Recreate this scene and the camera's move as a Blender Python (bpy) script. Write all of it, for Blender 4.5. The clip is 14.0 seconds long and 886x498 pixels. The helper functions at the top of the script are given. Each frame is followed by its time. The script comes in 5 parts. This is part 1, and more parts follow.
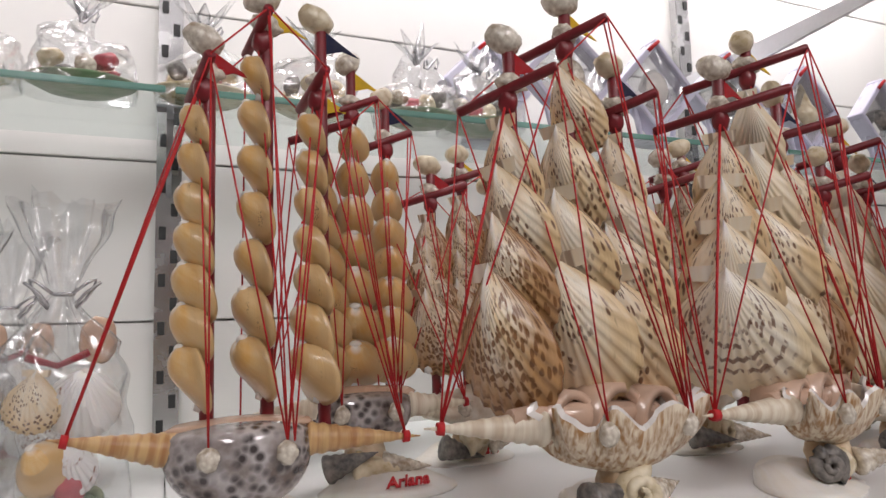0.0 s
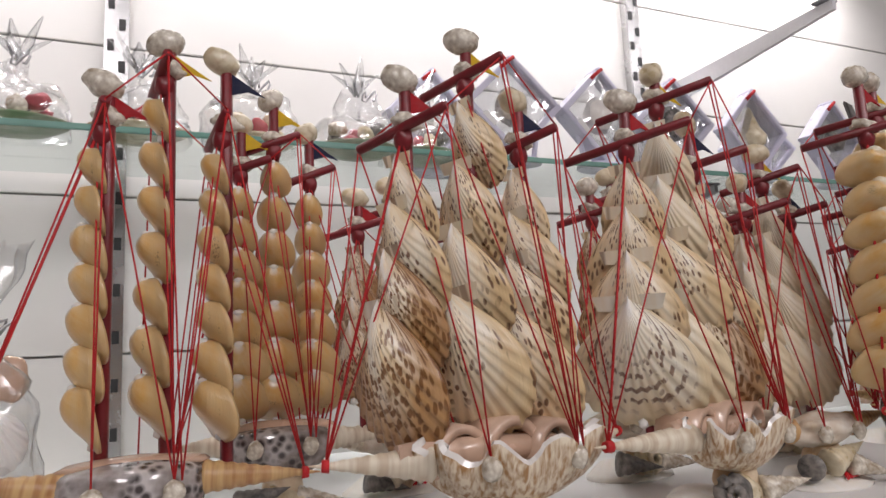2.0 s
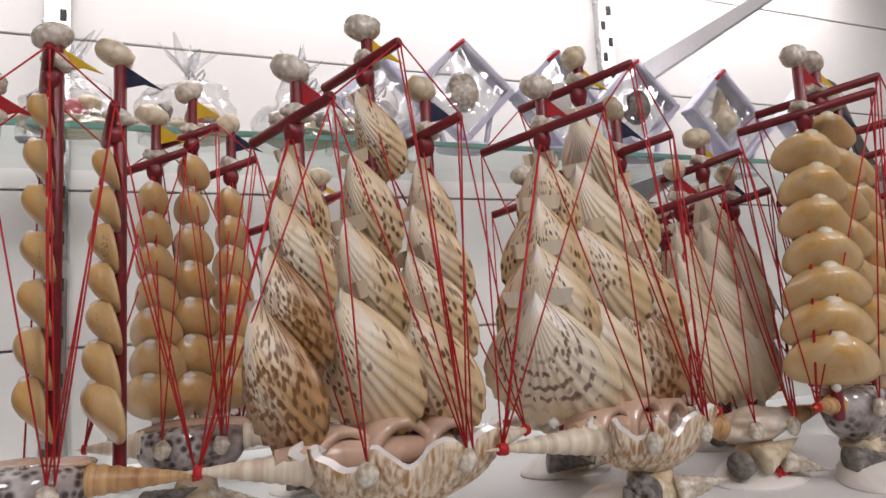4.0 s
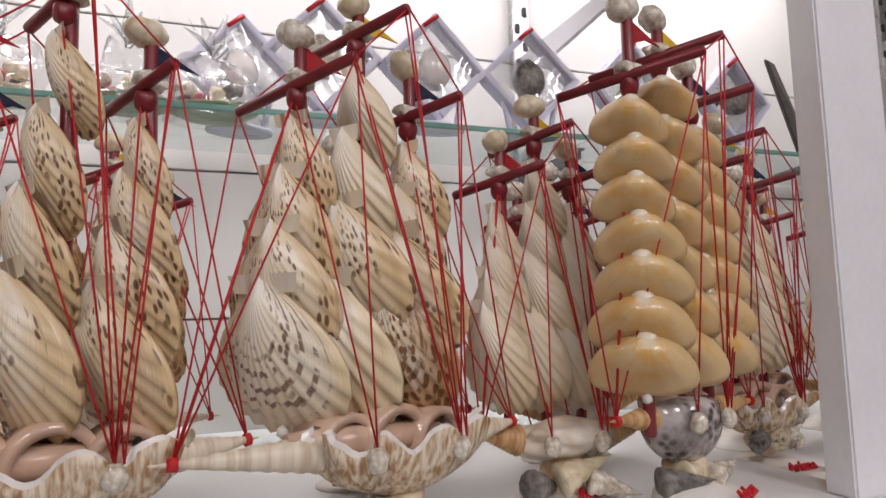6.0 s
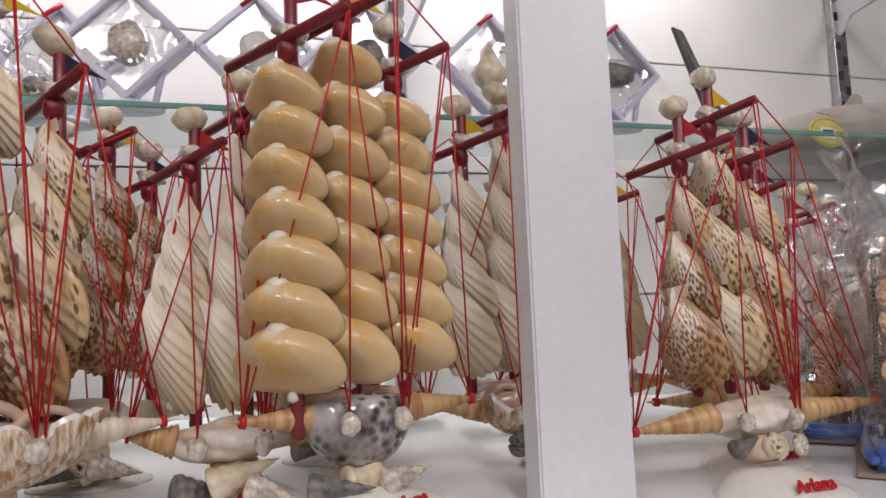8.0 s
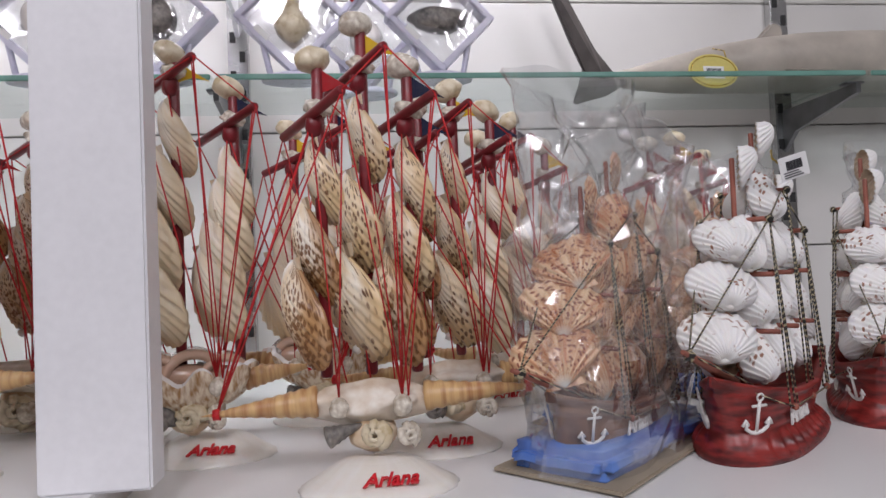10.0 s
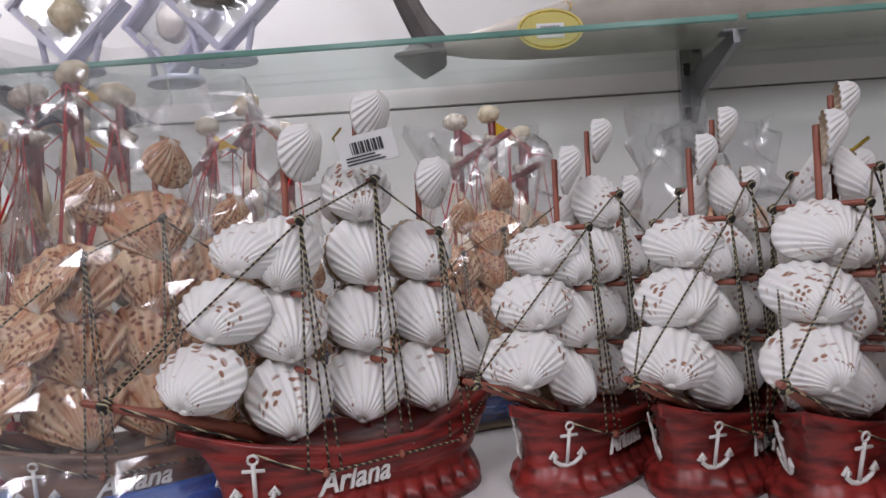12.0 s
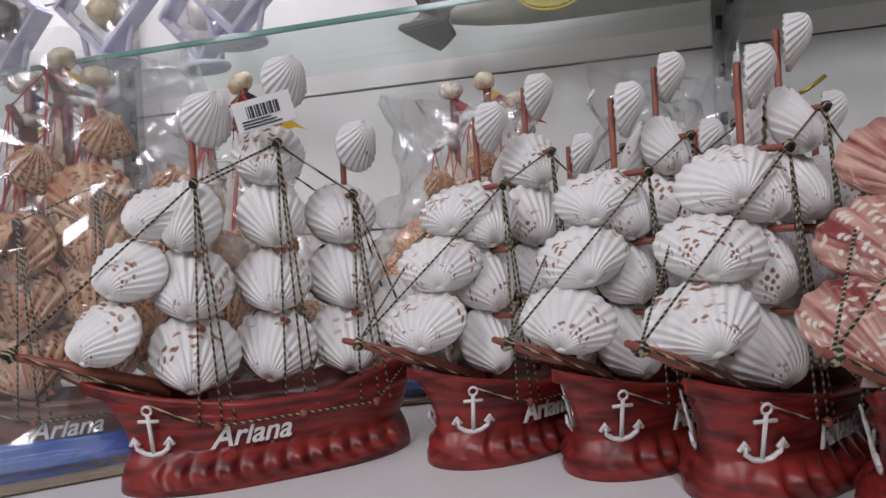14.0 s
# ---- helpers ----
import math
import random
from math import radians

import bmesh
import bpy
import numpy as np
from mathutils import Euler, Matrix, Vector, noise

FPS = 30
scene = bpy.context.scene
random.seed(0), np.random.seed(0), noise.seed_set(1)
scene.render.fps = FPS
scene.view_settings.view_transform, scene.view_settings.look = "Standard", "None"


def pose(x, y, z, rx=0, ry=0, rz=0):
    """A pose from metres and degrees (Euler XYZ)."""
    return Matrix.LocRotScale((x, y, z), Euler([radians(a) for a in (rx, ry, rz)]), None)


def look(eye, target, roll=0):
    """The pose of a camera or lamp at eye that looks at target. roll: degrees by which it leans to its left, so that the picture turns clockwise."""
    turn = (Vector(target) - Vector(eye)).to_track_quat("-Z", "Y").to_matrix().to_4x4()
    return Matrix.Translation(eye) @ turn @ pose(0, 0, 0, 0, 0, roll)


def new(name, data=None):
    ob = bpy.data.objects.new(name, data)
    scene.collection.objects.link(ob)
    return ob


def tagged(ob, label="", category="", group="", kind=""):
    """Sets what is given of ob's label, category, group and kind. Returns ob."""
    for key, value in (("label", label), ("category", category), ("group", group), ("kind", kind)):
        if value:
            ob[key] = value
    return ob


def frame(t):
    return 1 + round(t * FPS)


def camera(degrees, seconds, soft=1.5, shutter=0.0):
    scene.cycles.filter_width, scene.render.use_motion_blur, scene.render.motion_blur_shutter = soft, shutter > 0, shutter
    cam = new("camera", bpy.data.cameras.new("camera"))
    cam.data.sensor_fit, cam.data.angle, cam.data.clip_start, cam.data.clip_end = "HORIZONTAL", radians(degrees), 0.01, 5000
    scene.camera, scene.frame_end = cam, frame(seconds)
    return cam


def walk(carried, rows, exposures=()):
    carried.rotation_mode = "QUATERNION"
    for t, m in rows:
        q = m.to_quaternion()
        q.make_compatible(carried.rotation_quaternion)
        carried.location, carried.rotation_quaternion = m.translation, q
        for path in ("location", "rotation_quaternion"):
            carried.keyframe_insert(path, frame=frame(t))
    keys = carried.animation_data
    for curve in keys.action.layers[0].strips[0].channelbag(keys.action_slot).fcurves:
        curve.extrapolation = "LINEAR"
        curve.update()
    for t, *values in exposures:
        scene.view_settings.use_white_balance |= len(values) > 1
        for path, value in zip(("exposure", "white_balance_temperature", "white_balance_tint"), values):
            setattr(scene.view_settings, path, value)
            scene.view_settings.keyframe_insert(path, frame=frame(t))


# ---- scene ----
cam = camera(68.1, 14.0)
PATH = [
    (0, (-0.031, 0.089, 0.123), (0.745, 1.919, 0.343), -1.8),
    (0.5, (-0.016, 0.075, 0.128), (0.757, 1.905, 0.355), -1.9),
    (1, (-0.004, 0.063, 0.131), (0.773, 1.886, 0.401), -2.0),
    (1.5, (0.009, 0.056, 0.127), (0.788, 1.875, 0.417), -2.3),
    (2, (0.028, 0.056, 0.130), (0.802, 1.879, 0.409), -2.7),
    (2.5, (0.053, 0.056, 0.130), (0.816, 1.884, 0.404), -3.7),
    (2.7, (0.053, 0.063, 0.129), (0.853, 1.876, 0.401), -3.8),
    (4.8, (0.155, 0.029, 0.142), (0.847, 1.898, 0.307), -2.6),
    (5, (0.165, 0.037, 0.143), (0.89, 1.895, 0.287), -2.6),
    (5.5, (0.209, 0.044, 0.146), (0.929, 1.904, 0.298), -2.5),
    (6, (0.292, 0.048, 0.130), (0.993, 1.91, 0.331), -1.6),
    (6.5, (0.354, 0.056, 0.130), (1.047, 1.921, 0.340), -0.9),
    (7, (0.396, 0.055, 0.120), (1.067, 1.928, 0.321), -0.5),
    (7.2, (0.422, 0.045, 0.116), (1.08, 1.922, 0.327), -0.9),
    (9.3, (0.772, -0.021, 0.125), (1.012, 1.961, 0.237), -2.2),
    (9.5, (0.805, -0.026, 0.125), (1.02, 1.96, 0.220), -2.0),
    (10, (0.892, -0.022, 0.120), (1.12, 1.964, 0.179), -2.3),
    (10.5, (0.987, 0.036, 0.124), (1.193, 2.026, 0.136), -2.4),
    (11, (1.093, 0.052, 0.120), (1.257, 2.045, 0.094), -2.2),
    (11.5, (1.202, 0.051, 0.126), (1.289, 2.049, 0.137), -2.7),
    (12, (1.266, 0.069, 0.122), (1.094, 2.061, 0.153), -2.6),
    (12.5, (1.318, 0.077, 0.117), (1.0, 2.052, 0.139), -2.8),
    (13, (1.342, 0.085, 0.113), (0.937, 2.043, 0.150), -3.1),
    (13.5, (1.381, 0.091, 0.100), (0.929, 2.039, 0.128), -3.2),
    (14, (1.381, 0.096, 0.103), (0.857, 2.026, 0.105), -3.1),
]
walk(cam, [(t, look(e, g, r)) for t, e, g, r in PATH],
     [(0.0, 0.0, 6600, 16), (7.2, 0.0, 6600, 18), (9.3, 0.15, 6250, 17), (11.0, 0.08, 6220, 18), (14.0, 0.05, 6200, 17)])

# ---- light ----
world = bpy.data.worlds.new("world")
scene.world = world
world.use_nodes = True
world.node_tree.nodes["Background"].inputs[0].default_value = (1.0, 0.98, 0.95, 1)
world.node_tree.nodes["Background"].inputs[1].default_value = 0.05


def area_lamp(name, loc, target, sx, sy, watts, color):
    data = bpy.data.lights.new(name, "AREA")
    data.shape, data.size, data.size_y, data.energy, data.color = "RECTANGLE", sx, sy, watts, color
    ob = new(name, data)
    ob.matrix_world = look(loc, target)
    return ob


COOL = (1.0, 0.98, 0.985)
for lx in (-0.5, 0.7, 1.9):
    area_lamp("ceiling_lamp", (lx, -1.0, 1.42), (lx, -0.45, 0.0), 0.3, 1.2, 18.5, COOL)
# unseen strip added above the view to brighten the upper wall
area_lamp("wall_fill_lamp", (0.1, 0.77, 0.88), (0.1, 0.90, 0.56), 2.3, 0.04, 6.6, COOL).data.spread = radians(95)


# ---- materials ----
class Nodes:
    """A small helper round a material's node tree."""

    def __init__(self, name):
        self.mat = bpy.data.materials.new(name)
        self.mat.use_nodes = True
        self.tree = self.mat.node_tree
        self.bsdf = self.tree.nodes["Principled BSDF"]

    def add(self, kind, **sets):
        n = self.tree.nodes.new(kind)
        for k, v in sets.items():
            n.inputs[k.replace("_", " ")].default_value = v
        return n

    def link(self, a, b):
        self.tree.links.new(a, b)

    def ramp(self, fac, stops):
        n = self.tree.nodes.new("ShaderNodeValToRGB")
        while len(n.color_ramp.elements) < len(stops):
            n.color_ramp.elements.new(0.5)
        for e, (p, c) in zip(n.color_ramp.elements, stops):
            e.position, e.color = p, (*c, 1) if len(c) == 3 else c
        self.link(fac, n.inputs[0])
        return n.outputs[0]

    def mix(self, fac, a, b):
        n = self.tree.nodes.new("ShaderNodeMix")
        n.data_type = "RGBA"
        for sock, v in ((n.inputs[0], fac), (n.inputs[6], a), (n.inputs[7], b)):
            if isinstance(v, (tuple, float, int)):
                sock.default_value = v if not isinstance(v, tuple) else (*v, 1)
            else:
                self.link(v, sock)
        return n.outputs[2]

    def math(self, op, a, b=0.0):
        n = self.tree.nodes.new("ShaderNodeMath")
        n.operation = op
        for sock, v in ((n.inputs[0], a), (n.inputs[1], b)):
            if isinstance(v, (float, int)):
                sock.default_value = v
            else:
                self.link(v, sock)
        return n.outputs[0]

    def bump(self, height, strength, distance):
        n = self.add("ShaderNodeBump", Strength=strength, Distance=distance)
        self.link(height, n.inputs["Height"])
        self.link(n.outputs[0], self.bsdf.inputs["Normal"])


def plain(name, color, rough=0.5, metal=0.0, vary=0.12, scale=60.0, bump=0.0, coat=0.0, dark=None):
    s = Nodes(name)
    co = s.add("ShaderNodeTexCoord")
    n1 = s.add("ShaderNodeTexNoise", Scale=scale, Detail=5.0)
    n2 = s.add("ShaderNodeTexNoise", Scale=scale * 0.15, Detail=3.0)
    s.link(co.outputs["Object"], n1.inputs["Vector"])
    s.link(co.outputs["Object"], n2.inputs["Vector"])
    low = dark or tuple(c * (1 - 2 * vary) for c in color)
    f = s.math("ADD", s.math("MULTIPLY", n1.outputs[0], 0.5), s.math("MULTIPLY", n2.outputs[0], 0.5))
    s.link(s.ramp(f, [(0.35, low), (0.65, color)]), s.bsdf.inputs["Base Color"])
    s.link(s.ramp(n1.outputs[0], [(0.3, (rough * 0.8,) * 3), (0.7, (min(1, rough * 1.2),) * 3)]), s.bsdf.inputs["Roughness"])
    s.bsdf.inputs["Metallic"].default_value = metal
    s.bsdf.inputs["Coat Weight"].default_value = coat
    s.bsdf.inputs["Coat Roughness"].default_value = 0.08
    if bump:
        s.bump(n1.outputs[0], 0.5, bump)
    return s.mat


def shell_look(name, base, warm, spot, amount, streak=0.5, umbo=(0.85, 0.82, 0.75), rough=0.35, coat=0.15, spot_scale=(13, 9), margin=None, stretch=1.0, spot_size=0.20, arcs=0.0, margin_from=0.42):
    """Shell surface over the fan coordinates: radial streaks, growth bands, rows of spots, a pale beak."""
    s = Nodes(name)
    uv = s.add("ShaderNodeUVMap")
    info = s.add("ShaderNodeObjectInfo")
    sep = s.add("ShaderNodeSeparateXYZ")
    s.link(uv.outputs[0], sep.inputs[0])
    u, v = sep.outputs[0], sep.outputs[1]
    rnd = s.math("MULTIPLY", info.outputs["Random"], 41.0)

    def field(su, sv, kind="ShaderNodeTexNoise", **k):
        c = s.add("ShaderNodeCombineXYZ")
        s.link(s.math("ADD", s.math("MULTIPLY", u, su), rnd), c.inputs[0])
        s.link(s.math("MULTIPLY", v, sv), c.inputs[1])
        s.link(rnd, c.inputs[2])
        n = s.add(kind, **k)
        if kind == "ShaderNodeTexVoronoi":
            n.voronoi_dimensions = "2D"
        s.link(c.outputs[0], n.inputs["Vector"])
        return n
    streaks = field(26, 1.6, Scale=1.0, Detail=3.0).outputs[0]
    cloud = field(3, 3, Scale=1.0, Detail=4.0).outputs[0]
    rings = field(1.5, 38, Scale=1.0, Detail=2.0).outputs[0]
    f = s.math("ADD", s.math("MULTIPLY", streaks, streak), s.math("MULTIPLY", cloud, 1 - streak))
    col = s.mix(s.ramp(f, [(0.36, (0, 0, 0)), (0.62, (1, 1, 1))]), base, warm)
    if margin:
        edge = s.math("ADD", v, s.math("MULTIPLY", s.math("SUBTRACT", cloud, 0.5), 0.8))
        col = s.mix(s.ramp(edge, [(margin_from, (0, 0, 0)), (margin_from + 0.43, (0.85, 0.85, 0.85))]), col, margin)
    if arcs:
        # broken rows of marks along the growth lines of the lower half
        wave = s.math("SINE", s.math("ADD", s.math("MULTIPLY", v, 62.0), s.math("MULTIPLY", cloud, 7.0)))
        dash = field(30, 5, Scale=1.0, Detail=2.0).outputs[0]
        m = s.math("MULTIPLY", s.ramp(wave, [(0.25, (0, 0, 0)), (0.75, (1, 1, 1))]), s.ramp(dash, [(0.44, (0, 0, 0)), (0.52, (1, 1, 1))]))
        m = s.math("MULTIPLY", m, s.ramp(s.math("ADD", v, s.math("MULTIPLY", s.math("SUBTRACT", cloud, 0.5), 0.3)), [(0.42, (0, 0, 0)), (0.52, (1, 1, 1)), (0.82, (1, 1, 1)), (0.90, (0, 0, 0))]))
        col = s.mix(s.math("MULTIPLY", m, arcs), col, spot)
    if amount:
        vor = field(spot_scale[0], spot_scale[1] * stretch, "ShaderNodeTexVoronoi", Scale=1.0, Randomness=1.0)
        patch = field(2.4, 3.2, Scale=1.0, Detail=2.0).outputs[0]
        m = s.math("MULTIPLY", s.ramp(vor.outputs["Distance"], [(spot_size, (1, 1, 1)), (spot_size + 0.13, (0, 0, 0))]),
                   s.ramp(patch, [(0.72 - amount * 0.5, (0, 0, 0)), (0.80 - amount * 0.5, (1, 1, 1))]))
        m = s.math("MULTIPLY", m, s.ramp(v, [(0.15, (0, 0, 0)), (0.35, (0.92, 0.92, 0.92))]))
        col = s.mix(m, col, spot)
    col = s.mix(s.ramp(v, [(0.05, (1, 1, 1)), (0.2, (0, 0, 0))]), col, umbo)
    s.link(col, s.bsdf.inputs["Base Color"])
    s.bsdf.inputs["Roughness"].default_value = rough
    s.bsdf.inputs["Coat Weight"].default_value = coat
    s.bsdf.inputs["Coat Roughness"].default_value = 0.15
    s.bsdf.inputs["Subsurface Weight"].default_value = 0.08
    s.bsdf.inputs["Subsurface Radius"].default_value = (0.004, 0.003, 0.002)
    s.bump(s.math("ADD", rings, s.math("MULTIPLY", streaks, 0.6)), 0.5, 0.0006)
    return s.mat


def cowrie_look():
    s = Nodes("cowrie_glaze")
    co = s.add("ShaderNodeTexCoord")
    info = s.add("ShaderNodeObjectInfo")
    add = s.add("ShaderNodeVectorMath")
    s.link(co.outputs["Object"], add.inputs[0])
    s.link(info.outputs["Random"], add.inputs[1])
    v1 = s.add("ShaderNodeTexVoronoi", Scale=165.0)
    n1 = s.add("ShaderNodeTexNoise", Scale=55.0, Detail=4.0)
    n2 = s.add("ShaderNodeTexNoise", Scale=22.0, Detail=3.0)
    for n in (v1, n1, n2):
        s.link(add.outputs[0], n.inputs["Vector"])
    sep = s.add("ShaderNodeSeparateXYZ")
    s.link(co.outputs["Object"], sep.inputs[0])
    high = s.math("ADD", s.math("MULTIPLY", sep.outputs[2], 22.0), s.math("MULTIPLY", n2.outputs[0], 0.9))
    col = s.mix(s.ramp(n1.outputs[0], [(0.35, (0, 0, 0)), (0.65, (1, 1, 1))]), (0.16, 0.12, 0.10), (0.55, 0.51, 0.50))
    col = s.mix(s.ramp(high, [(0.35, (0, 0, 0)), (0.85, (1, 1, 1))]), col, (0.74, 0.70, 0.66))
    m = s.math("MULTIPLY", s.ramp(v1.outputs["Distance"], [(0.25, (1, 1, 1)), (0.62, (0, 0, 0))]), s.ramp(n2.outputs[0], [(0.36, (0, 0, 0)), (0.5, (1, 1, 1))]))
    col = s.mix(s.math("MULTIPLY", m, 0.93), col, (0.035, 0.025, 0.025))
    s.link(col, s.bsdf.inputs["Base Color"])
    s.bsdf.inputs["Roughness"].default_value = 0.12
    s.bsdf.inputs["Coat Weight"].default_value = 0.8
    return s.mat


def turret_look(name, a, b, grain=None):
    s = Nodes(name)
    co = s.add("ShaderNodeTexCoord")
    sep = s.add("ShaderNodeSeparateXYZ")
    s.link(co.outputs["Object"], sep.inputs[0])
    n = s.add("ShaderNodeTexNoise", Scale=1.0, Detail=3.0)
    c = s.add("ShaderNodeCombineXYZ")
    gx, gy, gz = grain or (60.0, 0.0, 230.0)
    s.link(s.math("MULTIPLY", sep.outputs[2], gz), c.inputs[0])
    info = s.add("ShaderNodeObjectInfo")
    s.link(s.math("ADD", s.math("MULTIPLY", info.outputs["Random"], 30.0), s.math("MULTIPLY", sep.outputs[1], gy)), c.inputs[1])
    s.link(s.math("MULTIPLY", sep.outputs[0], gx), c.inputs[2])
    s.link(c.outputs[0], n.inputs["Vector"])
    s.link(s.ramp(n.outputs[0], [(0.35, b), (0.6, a)]), s.bsdf.inputs["Base Color"])
    s.bsdf.inputs["Roughness"].default_value = 0.35
    s.bump(n.outputs[0], 0.4, 0.0005)
    return s.mat


def film_look(name, painted_glint, rough=0.06):
    """Clear packing film: mostly see-through and glossy, with white glints painted along its creases."""
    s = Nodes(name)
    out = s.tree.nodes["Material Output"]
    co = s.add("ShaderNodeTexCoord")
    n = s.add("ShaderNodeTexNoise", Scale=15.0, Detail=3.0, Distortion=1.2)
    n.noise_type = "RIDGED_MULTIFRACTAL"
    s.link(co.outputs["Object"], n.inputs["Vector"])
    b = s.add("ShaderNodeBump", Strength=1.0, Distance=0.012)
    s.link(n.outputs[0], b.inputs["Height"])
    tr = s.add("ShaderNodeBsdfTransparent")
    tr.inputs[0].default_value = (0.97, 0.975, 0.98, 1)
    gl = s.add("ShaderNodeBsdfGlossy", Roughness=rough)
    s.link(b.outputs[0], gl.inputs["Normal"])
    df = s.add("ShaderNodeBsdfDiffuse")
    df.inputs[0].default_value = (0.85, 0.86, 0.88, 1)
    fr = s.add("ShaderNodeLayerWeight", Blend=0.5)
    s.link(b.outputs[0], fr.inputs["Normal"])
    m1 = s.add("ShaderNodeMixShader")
    # diffuse white painted on ridges and thinly all over, in place of reflections
    s.link(s.math("ADD", s.math("MULTIPLY", s.ramp(s.math("MULTIPLY", n.outputs[0], 0.4), [(0.42, (0, 0, 0)), (0.70, (1, 1, 1))]), painted_glint * 11), painted_glint), m1.inputs[0])
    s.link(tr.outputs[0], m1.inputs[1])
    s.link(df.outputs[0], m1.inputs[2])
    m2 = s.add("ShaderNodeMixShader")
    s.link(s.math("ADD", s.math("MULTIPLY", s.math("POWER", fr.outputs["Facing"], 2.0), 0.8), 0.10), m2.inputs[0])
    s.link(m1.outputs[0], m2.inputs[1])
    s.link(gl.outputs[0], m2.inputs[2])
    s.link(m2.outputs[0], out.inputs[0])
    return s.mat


def glass_look():
    s = Nodes("shelf_glass")
    out = s.tree.nodes["Material Output"]
    tr = s.add("ShaderNodeBsdfTransparent")
    tr.inputs[0].default_value = (0.91, 0.95, 0.94, 1)
    gl = s.add("ShaderNodeBsdfGlossy", Roughness=0.02)
    fr = s.add("ShaderNodeLayerWeight", Blend=0.5)
    m = s.add("ShaderNodeMixShader")
    s.link(s.math("ADD", s.math("MULTIPLY", s.math("POWER", fr.outputs["Facing"], 5.0), 0.5), 0.03), m.inputs[0])
    s.link(tr.outputs[0], m.inputs[1])
    s.link(gl.outputs[0], m.inputs[2])
    s.link(m.outputs[0], out.inputs[0])
    return s.mat


def rope_look():
    s = Nodes("gold_black_cord")
    co = s.add("ShaderNodeTexCoord")
    w = s.add("ShaderNodeTexWave", Scale=170.0, Distortion=0.0)
    w.bands_direction = "DIAGONAL"
    s.link(co.outputs["Object"], w.inputs["Vector"])
    s.link(s.ramp(w.outputs["Fac"], [(0.62, (0.02, 0.018, 0.015)), (0.78, (0.42, 0.36, 0.22))]), s.bsdf.inputs["Base Color"])
    s.bsdf.inputs["Roughness"].default_value = 0.5
    return s.mat


